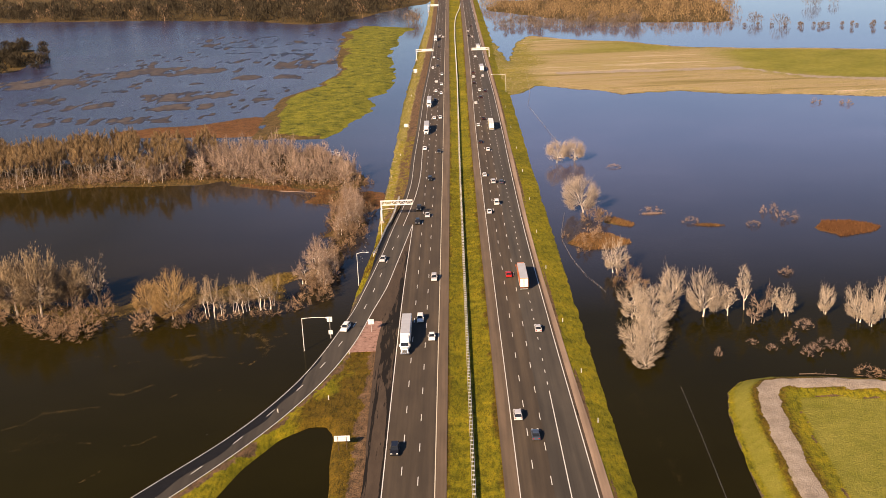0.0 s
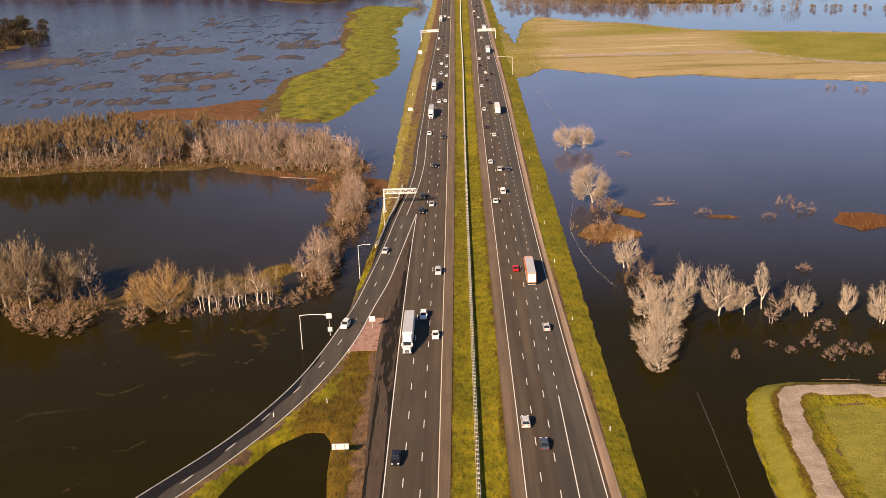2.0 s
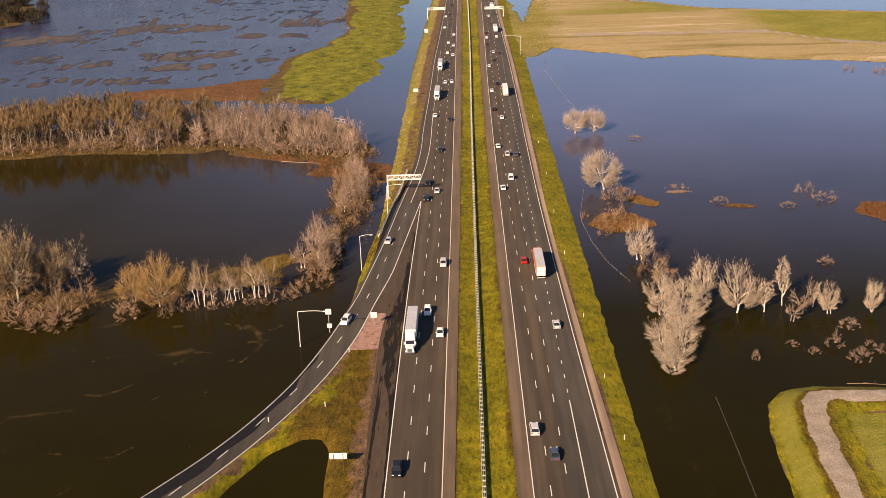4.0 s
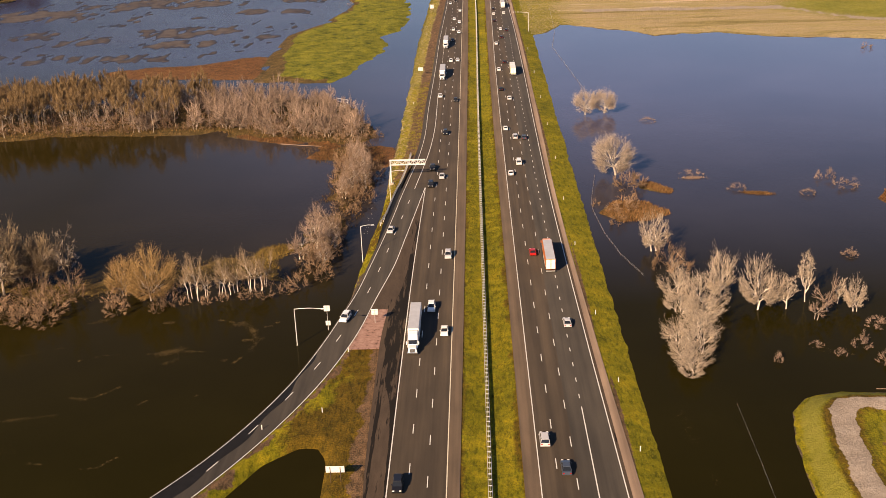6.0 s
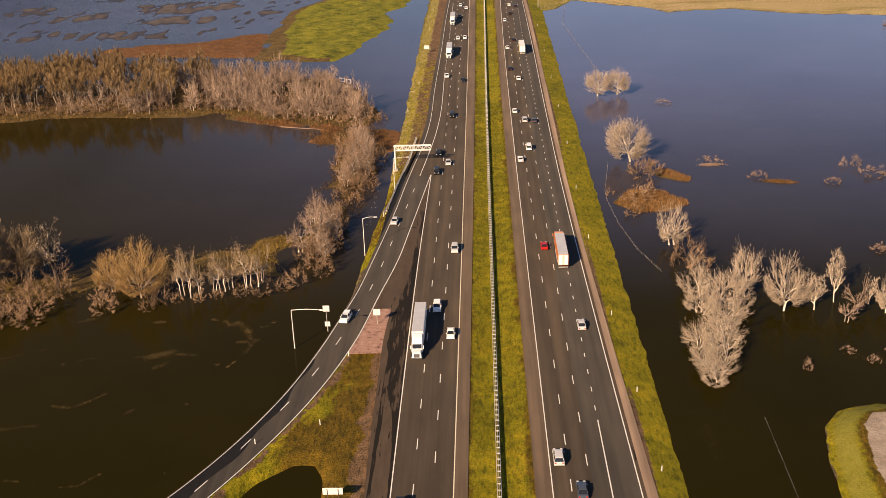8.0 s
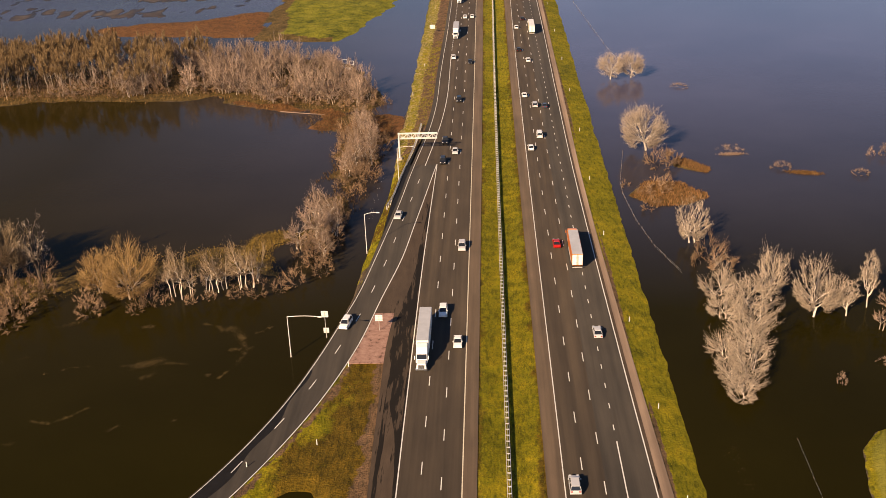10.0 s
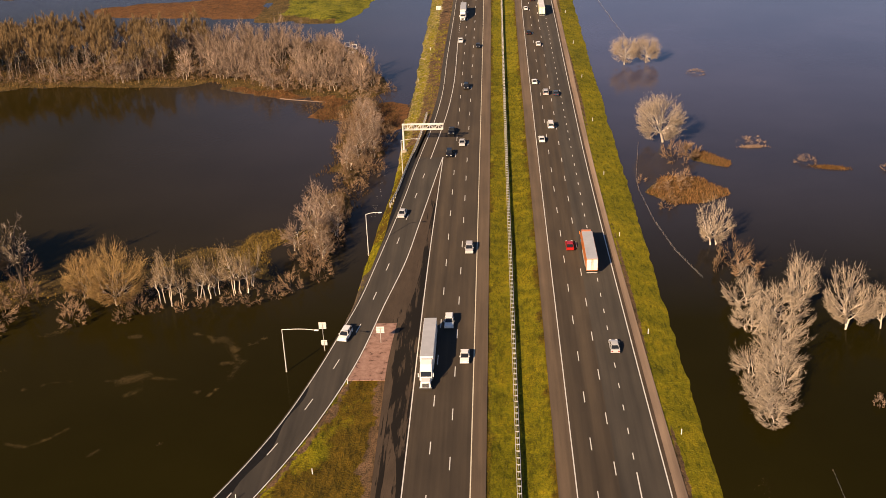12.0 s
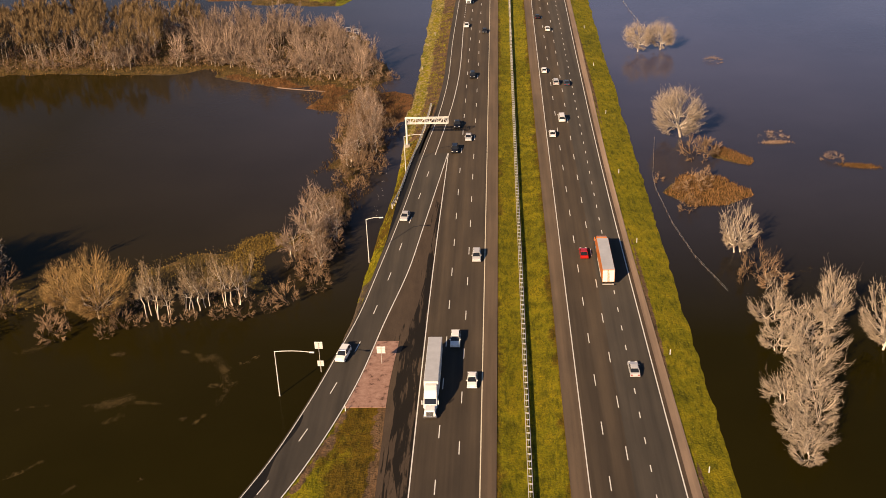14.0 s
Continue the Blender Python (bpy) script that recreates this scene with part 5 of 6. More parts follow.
def far_wood(name, spots, mat, label, blades=46, wide=0.55):
    """Woods too far to tell tree from tree: uneven domes of twigs in one mesh."""
    rng = random.Random(len(spots))
    v, f = [], []
    for x, y, h, w in spots:
        z0 = max(height(x, y), WATER - 0.2)
        for k in range(blades):
            a, rr, t = rng.uniform(0, 6.283), math.sqrt(rng.random()), rng.random() ** 0.7
            r = rr * w / 2 * (0.35 + 0.65 * math.sin(math.pi * min(1, t * 0.8 + 0.15)))
            p = Vector((x + r * math.cos(a), y + r * math.sin(a), z0 + h * t * 0.85))
            d = Vector((0.5 * math.cos(a), 0.5 * math.sin(a), 1 + rng.gauss(0, 0.3))).normalized()
            s = Vector((rng.uniform(-1, 1), rng.uniform(-1, 1), 0.2)).normalized() * wide * 0.5
            n = len(v)
            v += [p - s, p + s, p + d * h * rng.uniform(0.12, 0.3)]
            f.append((n, n + 1, n + 2))
        n = len(v)
        v += [(x - 0.25, y, z0 - 0.4), (x + 0.25, y, z0 - 0.4), (x + 0.1, y, z0 + h * 0.7)]
        f.append((n, n + 1, n + 2))
    ob = from_arrays(name, v, f, mat)
    return tagged(ob, label, "woods", kind="stuff")


far_rng = random.Random(9)
spots = []
while len(spots) < 620:
    x, y = far_rng.uniform(-900, -60), far_rng.uniform(1250, 1640)
    if inside(FAR_LEFT, x, y, -9) or y > 1560:
        spots.append((x, y, far_rng.uniform(12, 25), far_rng.uniform(9, 17)))
far_wood("far_woods", spots[:540], FAR_TWIG, "dark bare woods along the far flood shore", 110, 0.9)
far_wood("far_woods", spots[540:], SHRUB_TWIG, "brown bare woods along the far flood shore")
spots = []
while len(spots) < 380:
    x, y = far_rng.uniform(35, 340), far_rng.uniform(1080, 1500)
    if inside(FAR_RIGHT, x, y, -10):
        spots.append((x, y, far_rng.uniform(8, 15), far_rng.uniform(9, 14)))
far_wood("far_woods_east", spots, BROWN_TWIG, "reddish-brown bare woods beyond the flooded field", 75)
spots = [(62 + 122 * k / 26 + far_rng.uniform(-2, 2), 1166 - 80 * k / 26 + far_rng.uniform(-6, 6), far_rng.uniform(5, 12), far_rng.uniform(6, 12)) for k in range(27)]
spots += [(x, y, h, w) for x, y, h, w in ((184, 1087, 14, 17), (299, 1070, 12, 16), (303, 1072, 9, 12), (314, 1036, 13, 18), (320, 1040, 9, 12), (406, 1228, 15, 20), (414, 1236, 12, 14), (440, 1252, 12, 14), (350, 1020, 5, 5), (372, 1005, 6, 4), (390, 1000, 7, 4), (330, 1020, 5, 4), (401, 992, 5, 4), (345, 1015, 5, 4))]
spots += [(far_rng.uniform(40, 200), far_rng.uniform(1095, 1190), far_rng.uniform(5, 11), far_rng.uniform(5, 10)) for k in range(45)]
spots += [(200 + 12 * k, 1080 - 4.3 * k, far_rng.uniform(2, 5), 4) for k in range(18)]
far_wood("drowned_tree_row", spots, DARK_BARK, "row of dark drowned trees in pale flood water", 130, 0.45)
spots = []
while len(spots) < 70:
    x, y = far_rng.uniform(-520, -366), far_rng.uniform(890, 1140)
    if inside(BUSH_ISLE, x, y, 1):
        spots.append((x, y, far_rng.uniform(8, 13), far_rng.uniform(10, 15)))
far_wood("island_thicket", spots, FAR_TWIG, "dark thicket on a small island in the flood", 240, 0.9)
far_wood("roadside_clump", [(-45 + far_rng.uniform(-7, 7), 1225 + far_rng.uniform(-35, 35), far_rng.uniform(10, 17), 13) for k in range(12)], DARK_BARK, "dark bare roadside trees beside the far road", 60)


def blades(name, x, y, z0, h, wide, lean, mat, label, category, seed):
    """Many upright slivers in one mesh."""
    rng = np.random.RandomState(seed)
    n = len(x)
    a = rng.uniform(0, 2 * math.pi, n)
    c, s = wide * np.cos(a), wide * np.sin(a)
    low = z0 - 0.04
    tri = np.stack([np.stack([x - c, y - s, low], 1), np.stack([x + c, y + s, low], 1), np.stack([x + rng.normal(0, 1, n) * lean * h, y + rng.normal(0, 1, n) * lean * h, z0 + h], 1)], 1)
    tagged(from_arrays(name, tri.reshape(-1, 3).tolist(), np.arange(3 * n).reshape(-1, 3).tolist(), mat), label, category, kind="stuff")


def reeds(name, poly, count, hmin, hmax, mat, label, wide=0.14):
    """Standing reeds or marsh grass scattered over a patch, one mesh."""
    rng = np.random.RandomState(count)
    xs, ys = [p[0] for p in poly], [p[1] for p in poly]
    x, y = rng.uniform(min(xs), max(xs), count * 3), rng.uniform(min(ys), max(ys), count * 3)
    z = heights(x, y)
    keep = (poly_dist(x, y, poly) + 5 * fractal(x, y, 8, 5) > 0) & (z > WATER - 0.12)
    x, y, z = x[keep][:count], y[keep][:count], np.maximum(z[keep][:count], WATER - 0.1)
    blades(name, x, y, z, rng.uniform(hmin, hmax, len(x)), wide, 0.35, mat, label, "reeds", count)


reeds("reed_bed", ISLET, 4000, 0.3, 1.0, REED, "rust-brown reeds on a small islet in the flood")
reeds("reed_bed", RED_ISLET, 5000, 0.3, 1.0, RED_REED, "rust-red reeds on a low islet in the flood")
reeds("reed_bed", ISLET_SIDE, 1200, 0.3, 0.8, REED, "brown reeds on a narrow bar in the flood")


def drowned_reeds(x, y, length, wide, turn, count, mat, label):
    """A low bar of reeds standing straight out of the flood."""
    rng = np.random.RandomState(count)
    u, v = np.clip(rng.normal(0, 0.4, count), -1.1, 1.1) * length / 2, rng.normal(0, 0.4, count) * wide / 2
    bx, by = x + u * math.cos(turn) - v * math.sin(turn), y + u * math.sin(turn) + v * math.cos(turn)
    blades("reed_bar", bx, by, np.full(count, WATER - 0.02), rng.uniform(0.2, 0.8, count), 0.11, 0.35, mat, label, "reeds", count)


drowned_reeds(92.8, 377.2, 10, 3.2, -0.25, 1500, REED, "rust-brown reeds in a small bar in the flood")
drowned_reeds(75, 395.6, 9, 2.2, 0.05, 700, DULL_TWIG, "dull brown reeds in a thin bar in the flood")
reeds("marsh_grass", [(-66, 322), (-50, 318), (-48, 345), (-56, 349), (-64, 338)], 3000, 0.15, 0.45, GOLD_BLADE, "golden-olive marsh grass between bare trees")
reeds("marsh_grass", LOWER, 3500, 0.15, 0.45, GOLD_BLADE, "thin golden-olive marsh grass under bare trees")
reeds("marsh_grass", ARM, 5000, 0.3, 0.9, MARSH_BLADE, "rust-brown marsh grass under bare trees")
reeds("marsh_grass", BELT, 9000, 0.4, 1.1, MARSH_BLADE, "rust-brown marsh grass along the wooded spit", 0.2)

# ---- grass tufts on the near banks ----
def tufts(name, left, right, y0, y1, count, h0, h1, mat, label, wide=0.15, gate=0.45):
    rng = np.random.RandomState(count)
    y = rng.uniform(y0, y1, count)
    a, b = left(y), right(y)
    x = a + (b - a) * rng.rand(count)
    z = heights(x, y)
    keep = (wave_noise(x, y, 1.6, 77) > gate) & (z > WATER + 0.05)
    x, y, z = x[keep], y[keep], z[keep]
    blades(name, x, y, z, rng.uniform(h0, h1, len(x)), wide, 0.3, mat, label, "grass", count)


tufts("median_grass", shifted(MEDIAN_L, 0.3), shifted(MEDIAN_R, -0.3), 185, 480, 46000, 0.08, 0.32, MEDIAN_BLADE, "rough olive and yellow grass of the median", 0.09, 0.42)
tufts("bank_grass", shifted(PAVE_R, 1.0), lambda y: 34.8 + 0 * y, 185, 480, 26000, 0.04, 0.16, GRASS_BLADE, "rough yellow-green grass on the road bank", 0.09, 0.45)
tufts("exit_grass", shifted(RAMP_R, 1.8), lambda y: -25.6 + 0 * y, 190, 264, 6000, 0.04, 0.16, EXIT_BLADE, "olive and golden grass inside the exit", 0.09, 0.4)
tufts("verge_grass", shifted(RAMP_L, -9.0), shifted(RAMP_L, -1.6), 300, 560, 9000, 0.15, 0.4, GRASS_BLADE, "rough yellow grass on the western bank")
tufts("levee_grass", lambda y: 58.0 + 0 * y, lambda y: 66.0 + 0 * y, 185, 236, 5000, 0.05, 0.15, MEDIAN_BLADE, "pale green grass on the levee slope", 0.09, 0.4)


# ---- road furniture ----
def lamp_post(x, y, z, h, arm, ang, label):
    """A davit lamp: base flange, tapered pole, bent arm, flat lamp head."""
    ob = new("street_lamp")
    ob.location = (x, y, z)
    bm = bmesh.new()
    tube(bm, (0, 0, -0.5), (0, 0, h), 0.11, 0.07, 10)
    part("pole", bm, WHITE_STEEL, ob)
    bm = bmesh.new()
    tube(bm, (0, 0, -0.3), (0, 0, 0.1), 0.22, 0.2, 10)
    part("base", bm, CONCRETE, ob)
    bm = bmesh.new()
    c, s = math.cos(ang), math.sin(ang)
    way = [(c * arm * k / 6, s * arm * k / 6, h - 0.05 + 0.4 * math.sin(k / 6 * 2.2)) for k in range(7)]
    pipe(bm, way, 0.075, 0.06)
    last = Vector(way[-1])
    a = part("arm", bm, WHITE_STEEL, ob)
    bm = bmesh.new()
    box(bm, -0.45, 0.45, -0.18, 0.18, -0.1, 0.1, 0.05, (0.9, 0.8))
    head = part("lamp_head", bm, SIGN_BACK, a, "pale lamp head")
    head.matrix_basis = pose(last.x + 0.4 * c, last.y + 0.4 * s, last.z, 0, 0, math.degrees(ang))
    return tagged(ob, label, "street lamp", "street lamps")


lamp_post(-43.8, 270.6, WATER, 9.6, 6.6, -0.12, "white steel street lamp standing in flood water")
lamp_post(-33.0, 323.8, -1.3, 10.4, 3.0, 0.1, "white steel street lamp on the exit ramp bank")
lamp_post(-28.6, 376.5, -0.9, 10.0, 4.2, 0.1, "white steel street lamp beside the guard rail")
lamp_post(34.3, 703, -0.8, 11, 9, 2.9, "white steel street lamp beside the far carriageway")


def gantry(x0, x1, y, z, label, signs=(), slant=0.0):
    """A cantilever sign frame: round post, truss of two chords with braces, back-facing signs."""
    ob = new("sign_gantry")
    bm = bmesh.new()
    tube(bm, (x0, y, z - 0.8), (x0, y, 7.2), 0.3, 0.26, 12)
    part("post", bm, WHITE_STEEL, ob)
    n = 9
    for depth, name in ((-0.45, "rear_truss"), (0.45, "front_truss")):
        bm = bmesh.new()
        for h in (5.6, 7.2):
            tube(bm, (x0 - 0.3, y + depth, h), (x1, y + depth + slant, h), 0.13, n=6)
        for k in range(n):
            a, b = x0 + (x1 - x0) * k / n, x0 + (x1 - x0) * (k + 1) / n
            tube(bm, (a, y + depth, 5.6), (a, y + depth, 7.2), 0.07, n=5)
            lo, hi = (5.6, 7.2) if k % 2 else (7.2, 5.6)
            tube(bm, (a, y + depth, lo), (b, y + depth, hi), 0.07, n=5)
        tube(bm, (x1, y + depth, 5.6), (x1, y + depth, 7.2), 0.07, n=5)
        part(name, bm, WHITE_STEEL, ob)
    bm = bmesh.new()
    for k in range(n + 1):
        a = x0 + (x1 - x0) * k / n
        for h in (5.6, 7.2):
            tube(bm, (a, y - 0.45, h), (a, y + 0.45, h), 0.06, n=5)
    part("cross_braces", bm, WHITE_STEEL, ob)
    for a, b, lo, hi in signs:
        bm = bmesh.new()
        box(bm, a, b, y + 0.62, y + 0.7, lo, hi, 0.02)
        part("sign_panel", bm, SIGN_BACK, ob, "pale aluminium back of a sign panel")
    bm = bmesh.new()
    box(bm, x0 - 0.8, x0 + 0.8, y - 0.8, y + 0.8, z - 0.8, z + 0.15, 0.06)
    part("footing", bm, CONCRETE, ob)
    return tagged(ob, label, "sign gantry", "overhead sign gantries")


gantry(-29.7, -17.6, 396.5, -0.9, "white steel cantilever gantry over the exit lane")
gantry(-30.6, -16.2, 890, -1.0, "white steel cantilever gantry over the far carriageway", [(-26, -17, 5.6, 7.4)])
gantry(29.8, 15.0, 884, -1.0, "dark-signed steel cantilever gantry over the far carriageway", [(16, 27, 5.6, 7.4)])
gantry(-29.5, -16.0, 1360, -1.0, "white steel cantilever gantry far along the road", [(-26, -17, 5.2, 7.6)])


def sign(name, x, y, z, w, h, low, posts, label, plates=1, back=True):
    ob = new(name)
    ob.location = (x, y, z)
    for px in posts:
        bm = bmesh.new()
        tube(bm, (px, -0.08, -0.4), (px, -0.08, low + h * 0.9), 0.06, n=6)
        part("post", bm, POST_WOOD if len(posts) > 1 else GALVANISED, ob)
    for k in range(plates):
        bm = bmesh.new()
        box(bm, -w / 2, w / 2, -0.02, 0.02, low + k * (h + 0.08), low + k * (h + 0.08) + h, 0.012)
        p = part("panel", bm, SIGN_BACK, ob, "pale aluminium back of the panel")
        bm = bmesh.new()
        for q in (0.25, 0.75):
            box(bm, -w * 0.46, w * 0.46, -0.07, -0.02, low + k * (h + 0.08) + h * q - 0.04, low + k * (h + 0.08) + h * q + 0.04)
        part("brace", bm, GALVANISED, p)
    return tagged(ob, label, "road sign", "road signs")


sign("road_sign", -27.3, 210.2, height(-27.3, 210.2), 3.5, 1.35, 2.1, (-0.95, 0.95), "wide white road sign on two dark posts in the exit grass")
sign("road_sign", -25.6, 278.6, 0.03, 1.6, 1.5, 2.2, (0,), "white exit sign on the pink paved gore")
sign("road_sign", -37.2, 278.0, -0.9, 1.5, 1.5, 4.6, (0,), "white road sign on a tall post at the water edge")
sign("road_sign", -37.1, 277.8, -0.9, 1.2, 1.2, 0.9, (0,), "low white marker sign at the water edge")
sign("road_sign", -27.2, 578.8, -0.9, 2.4, 1.8, 2.2, (-0.7, 0.7), "white road sign on the western bank")
sign("road_sign", -28.6, 797, -0.9, 2.6, 2.6, 1.9, (-0.7, 0.7), "white diamond-sized road sign on the western bank")
sign("road_sign", -63.2, 517, WATER, 2.6, 1.5, 0.4, (-1, 1), "half-drowned white sign frame in the flood")
sign("road_sign", -59.5, 513.5, WATER, 2.6, 1.5, 0.4, (-1, 1), "half-drowned white sign frame in the flood")


def marker(x, y, h=1.0):
    ob = new("delineator")
    ob.location = (x, y, height(x, y))
    bm = bmesh.new()
    box(bm, -0.09, 0.09, -0.03, 0.03, -0.2, h, 0.01, (0.8, 1))
    part("post", bm, SIGN_BACK, ob)
    bm = bmesh.new()
    box(bm, -0.07, 0.07, -0.045, -0.031, h - 0.3, h - 0.06)
    part("reflector", bm, LAMP_CLEAR, ob, "pale reflector")
    return tagged(ob, "slim white roadside delineator post", "delineator", "roadside delineators")


for x, y in ((29.9, 247), (28.8, 282), (30.4, 219), (28.2, 330), (28.4, 372), (29.4, 420), (29.8, 470), (30.2, 520), (30.4, 575), (30.6, 640), (-30.6, 263.3), (-44.5, 228.6), (-60.3, 222), (-30.2, 473), (-27.8, 516), (-28.5, 640), (-28.5, 700), (-33.2, 236)):
    marker(x, y, 1.2)


def guard_rail():
    """The rail along the exit's outer edge near the gantry."""
    rail = new("guard_rail")
    f = curve_of([(351, -30.2), (357, -29.3), (376, -27.9), (404, -25.7), (421, -24.9), (430, -24.6)])
    ys = np.arange(351, 430.1, 2.0)
    prof = [(0, 0.4), (0.07, 0.46), (0.07, 0.54), (0, 0.6), (0.07, 0.66), (0.07, 0.78), (0, 0.84), (-0.04, 0.84), (-0.04, 0.4)]
    v, fc = [], []
    n = len(prof)
    for y in ys:
        for a, h in prof:
            v.append((float(f(y)) - a, y, -0.15 + h))
    for i in range(len(ys) - 1):
        for k in range(n):
            fc.append((i * n + k, i * n + (k + 1) % n, (i + 1) * n + (k + 1) % n, (i + 1) * n + k))
    from_arrays("rail", v, fc, RAIL_STEEL, rail)
    bm = bmesh.new()
    box(bm, 0.05, 0.3, -0.1, 0.1, -0.5, 0.75)
    me = bpy.data.meshes.new("post")
    bm.to_mesh(me)
    bm.free()
    me.materials.append(RAIL_STEEL)
    for y in ys:
        ob = new("post", me)
        ob.parent = rail
        ob.location = (float(f(y)), y, -0.15)
    tagged(rail, "galvanised guard rail on steel posts beside the exit", "guard rail")


guard_rail()


def fence(pts, spacing, label, h=1.1, rows=(0.45, 0.75, 1.0)):
    """Posts and wires of a drowned field fence along a few plan corners."""
    ob = new("wire_fence")
    strands = {hh: bmesh.new() for hh in rows}
    for (ax, ay), (bx, by) in zip(pts, pts[1:]):
        n = max(1, int(math.hypot(bx - ax, by - ay) / spacing))
        for k in range(n):
            t = k / n
            x, y = ax + (bx - ax) * t, ay + (by - ay) * t
            z = max(height(x, y), WATER - 0.3)
            bm = bmesh.new()
            tube(bm, (x, y, z - 0.3), (x, y, z + h), 0.06, 0.055, 5)
            part("post", bm, DARK_BARK, ob)
        for hh, bm_w in strands.items():
            tube(bm_w, (ax, ay, max(height(ax, ay), WATER - 0.3) + hh), (bx, by, max(height(bx, by), WATER - 0.3) + hh), 0.012, n=4)
    for bm_w in strands.values():
        part("wire", bm_w, GALVANISED, ob)
    return tagged(ob, label, "fence")


fence([(41.5, 400), (37.4, 372), (37.0, 363), (38.2, 342.5), (40.7, 324.5), (44.8, 308.8)], 3.0, "dull grey wooden post fence drowned in the flood", 1.0, (0.5, 0.85))
fence([(53.2, 790), (50, 700), (45, 650), (51, 552), (55, 500)], 6.0, "wire fence running down from the field into the flood")
fence([(53.4, 238), (52.7, 215), (51.8, 193), (51.4, 183)], 9.0, "wire fence just showing above the flood water", 0.6, (0.55,))


# ---- floating weed and birds ----
def weed_string(pts, wide, count, seed, big=0.16):
    """Floating weed strung out along a drift line, in uneven clots."""
    rng = random.Random(seed)
    legs = [(Vector(p), Vector(q)) for p, q in zip(pts, pts[1:])]
    clots = [(rng.choice(legs), rng.random()) for k in range(max(3, count // 14))]
    v, f = [], []
    for k in range(count):
        (p, q), t = rng.choice(clots)
        c = p + (q - p) * min(1, max(0, t + rng.gauss(0, 0.05)))
        x, y = c.x + rng.gauss(0, wide * 0.5), c.y + rng.gauss(0, wide * 0.5)
        r, turn, h = rng.uniform(0.3, 1.0) * big, rng.uniform(0, 6.283), rng.uniform(0.01, 0.1)
        n = len(v)
        v += [(x - r * math.cos(turn), y - r * math.sin(turn), WATER + 0.01), (x + r * math.cos(turn), y + r * math.sin(turn), WATER + 0.01), (x + rng.gauss(0, r), y + rng.gauss(0, r), WATER + h)]
        f.append((n, n + 1, n + 2))
    tagged(from_arrays("floating_weed", v, f, WEED), "floating brown weed on the flood water", "weed", kind="stuff")


for k, (pts, wide, count) in enumerate((
        ([(-111.3, 227.9), (-106.4, 231.4), (-104.1, 236.4), (-97.6, 237.8), (-89.9, 239.1)], 0.7, 420), ([(-90.6, 246.7), (-86.5, 245.7), (-83.3, 248.5), (-79.3, 253.3)], 0.5, 260),
        ([(-78.7, 217.8), (-75.4, 218.1), (-71.9, 222.6)], 0.3, 120), ([(-83.9, 200.6), (-82.1, 203.4), (-79.7, 207.9)], 0.3, 80), ([(-74.3, 242.7), (-72.7, 245.2)], 0.4, 70),
        ([(-63.5, 245.8), (-62.1, 246.7)], 0.3, 40), ([(-89.6, 220.3), (-85.8, 219.4)], 0.4, 50), ([(-105.3, 219.5), (-100.9, 222.0), (-95.1, 224.4)], 3.0, 140),
        ([(-76.3, 267.6), (-73.7, 268.4), (-71.5, 270.2)], 1.5, 900), ([(-80, 268), (-76, 267.5)], 0.5, 60), ([(-70, 268.6), (-66, 268.2)], 0.6, 110), ([(-74, 262), (-71, 265)], 0.9, 110), ([(-61, 283), (-59, 284), (-56.5, 279.4)], 1.2, 420), ([(-56.5, 279.4), (-54.2, 274.1), (-54.5, 268)], 0.8, 360), ([(-54, 281), (-51.4, 282.6), (-50, 285.5)], 0.6, 130), ([(-57.6, 274), (-53, 274.6)], 0.7, 220),
        ([(-56.8, 280.5), (-55.8, 278.6)], 0.9, 420), ([(-66.5, 286.3), (-62.5, 285), (-61, 282)], 0.6, 170), ([(-80, 285), (-77.6, 285.2)], 0.8, 330), ([(-60.5, 263.4), (-59.2, 263.6)], 0.4, 90), ([(-57.5, 262), (-56.5, 264.4)], 0.4, 120), ([(-99, 286), (-95, 288)], 1.0, 220),
        ([(-96, 264), (-90, 267), (-86, 268)], 0.5, 80), ([(-110, 268), (-101, 272)], 0.6, 70), ([(41.5, 235), (42, 222), (43.5, 205), (44, 192)], 1.2, 150), ([(62, 317), (65, 319)], 1.0, 50), ([(79, 262), (84, 261)], 2.0, 120))):
    weed_string(pts, wide, count, k)


def rubble():
    """Pale broken stones along the waterline under the guard rail."""
    rng = random.Random(4)
    bm = bmesh.new()
    for k in range(30):
        y = rng.uniform(346, 385)
        x = -34.4 + rng.gauss(0, 0.7)
        z = max(height(x, y), WATER - 0.05)
        r = rng.uniform(0.06, 0.17)
        m = Matrix.Translation((x, y, z + r * 0.2)) @ Euler((rng.uniform(0, 3), rng.uniform(0, 3), 0)).to_matrix().to_4x4() @ Matrix.Diagonal((r, r * rng.uniform(0.5, 1), r * 0.6, 1))
        bmesh.ops.create_icosphere(bm, subdivisions=1, radius=1, matrix=m)
    tagged(part("rubble", bm, CONCRETE), "pale broken stones at the waterline", "stones", kind="stuff")


rubble()

# ---- vehicles ----
def wheel_mesh(r, w):
    bm = bmesh.new()
    tube(bm, (-w / 2, 0, 0), (w / 2, 0, 0), r, n=16)
    tyre = bpy.data.meshes.new("tyre")
    bm.to_mesh(tyre)
    bm.free()
    tyre.materials.append(RUBBER)
    bm = bmesh.new()
    tube(bm, (-w / 2 - 0.012, 0, 0), (w / 2 + 0.012, 0, 0), r * 0.58, n=12)
    rim = bpy.data.meshes.new("rim")
    bm.to_mesh(rim)
    bm.free()
    rim.materials.append(CHROME)
    return tyre, rim


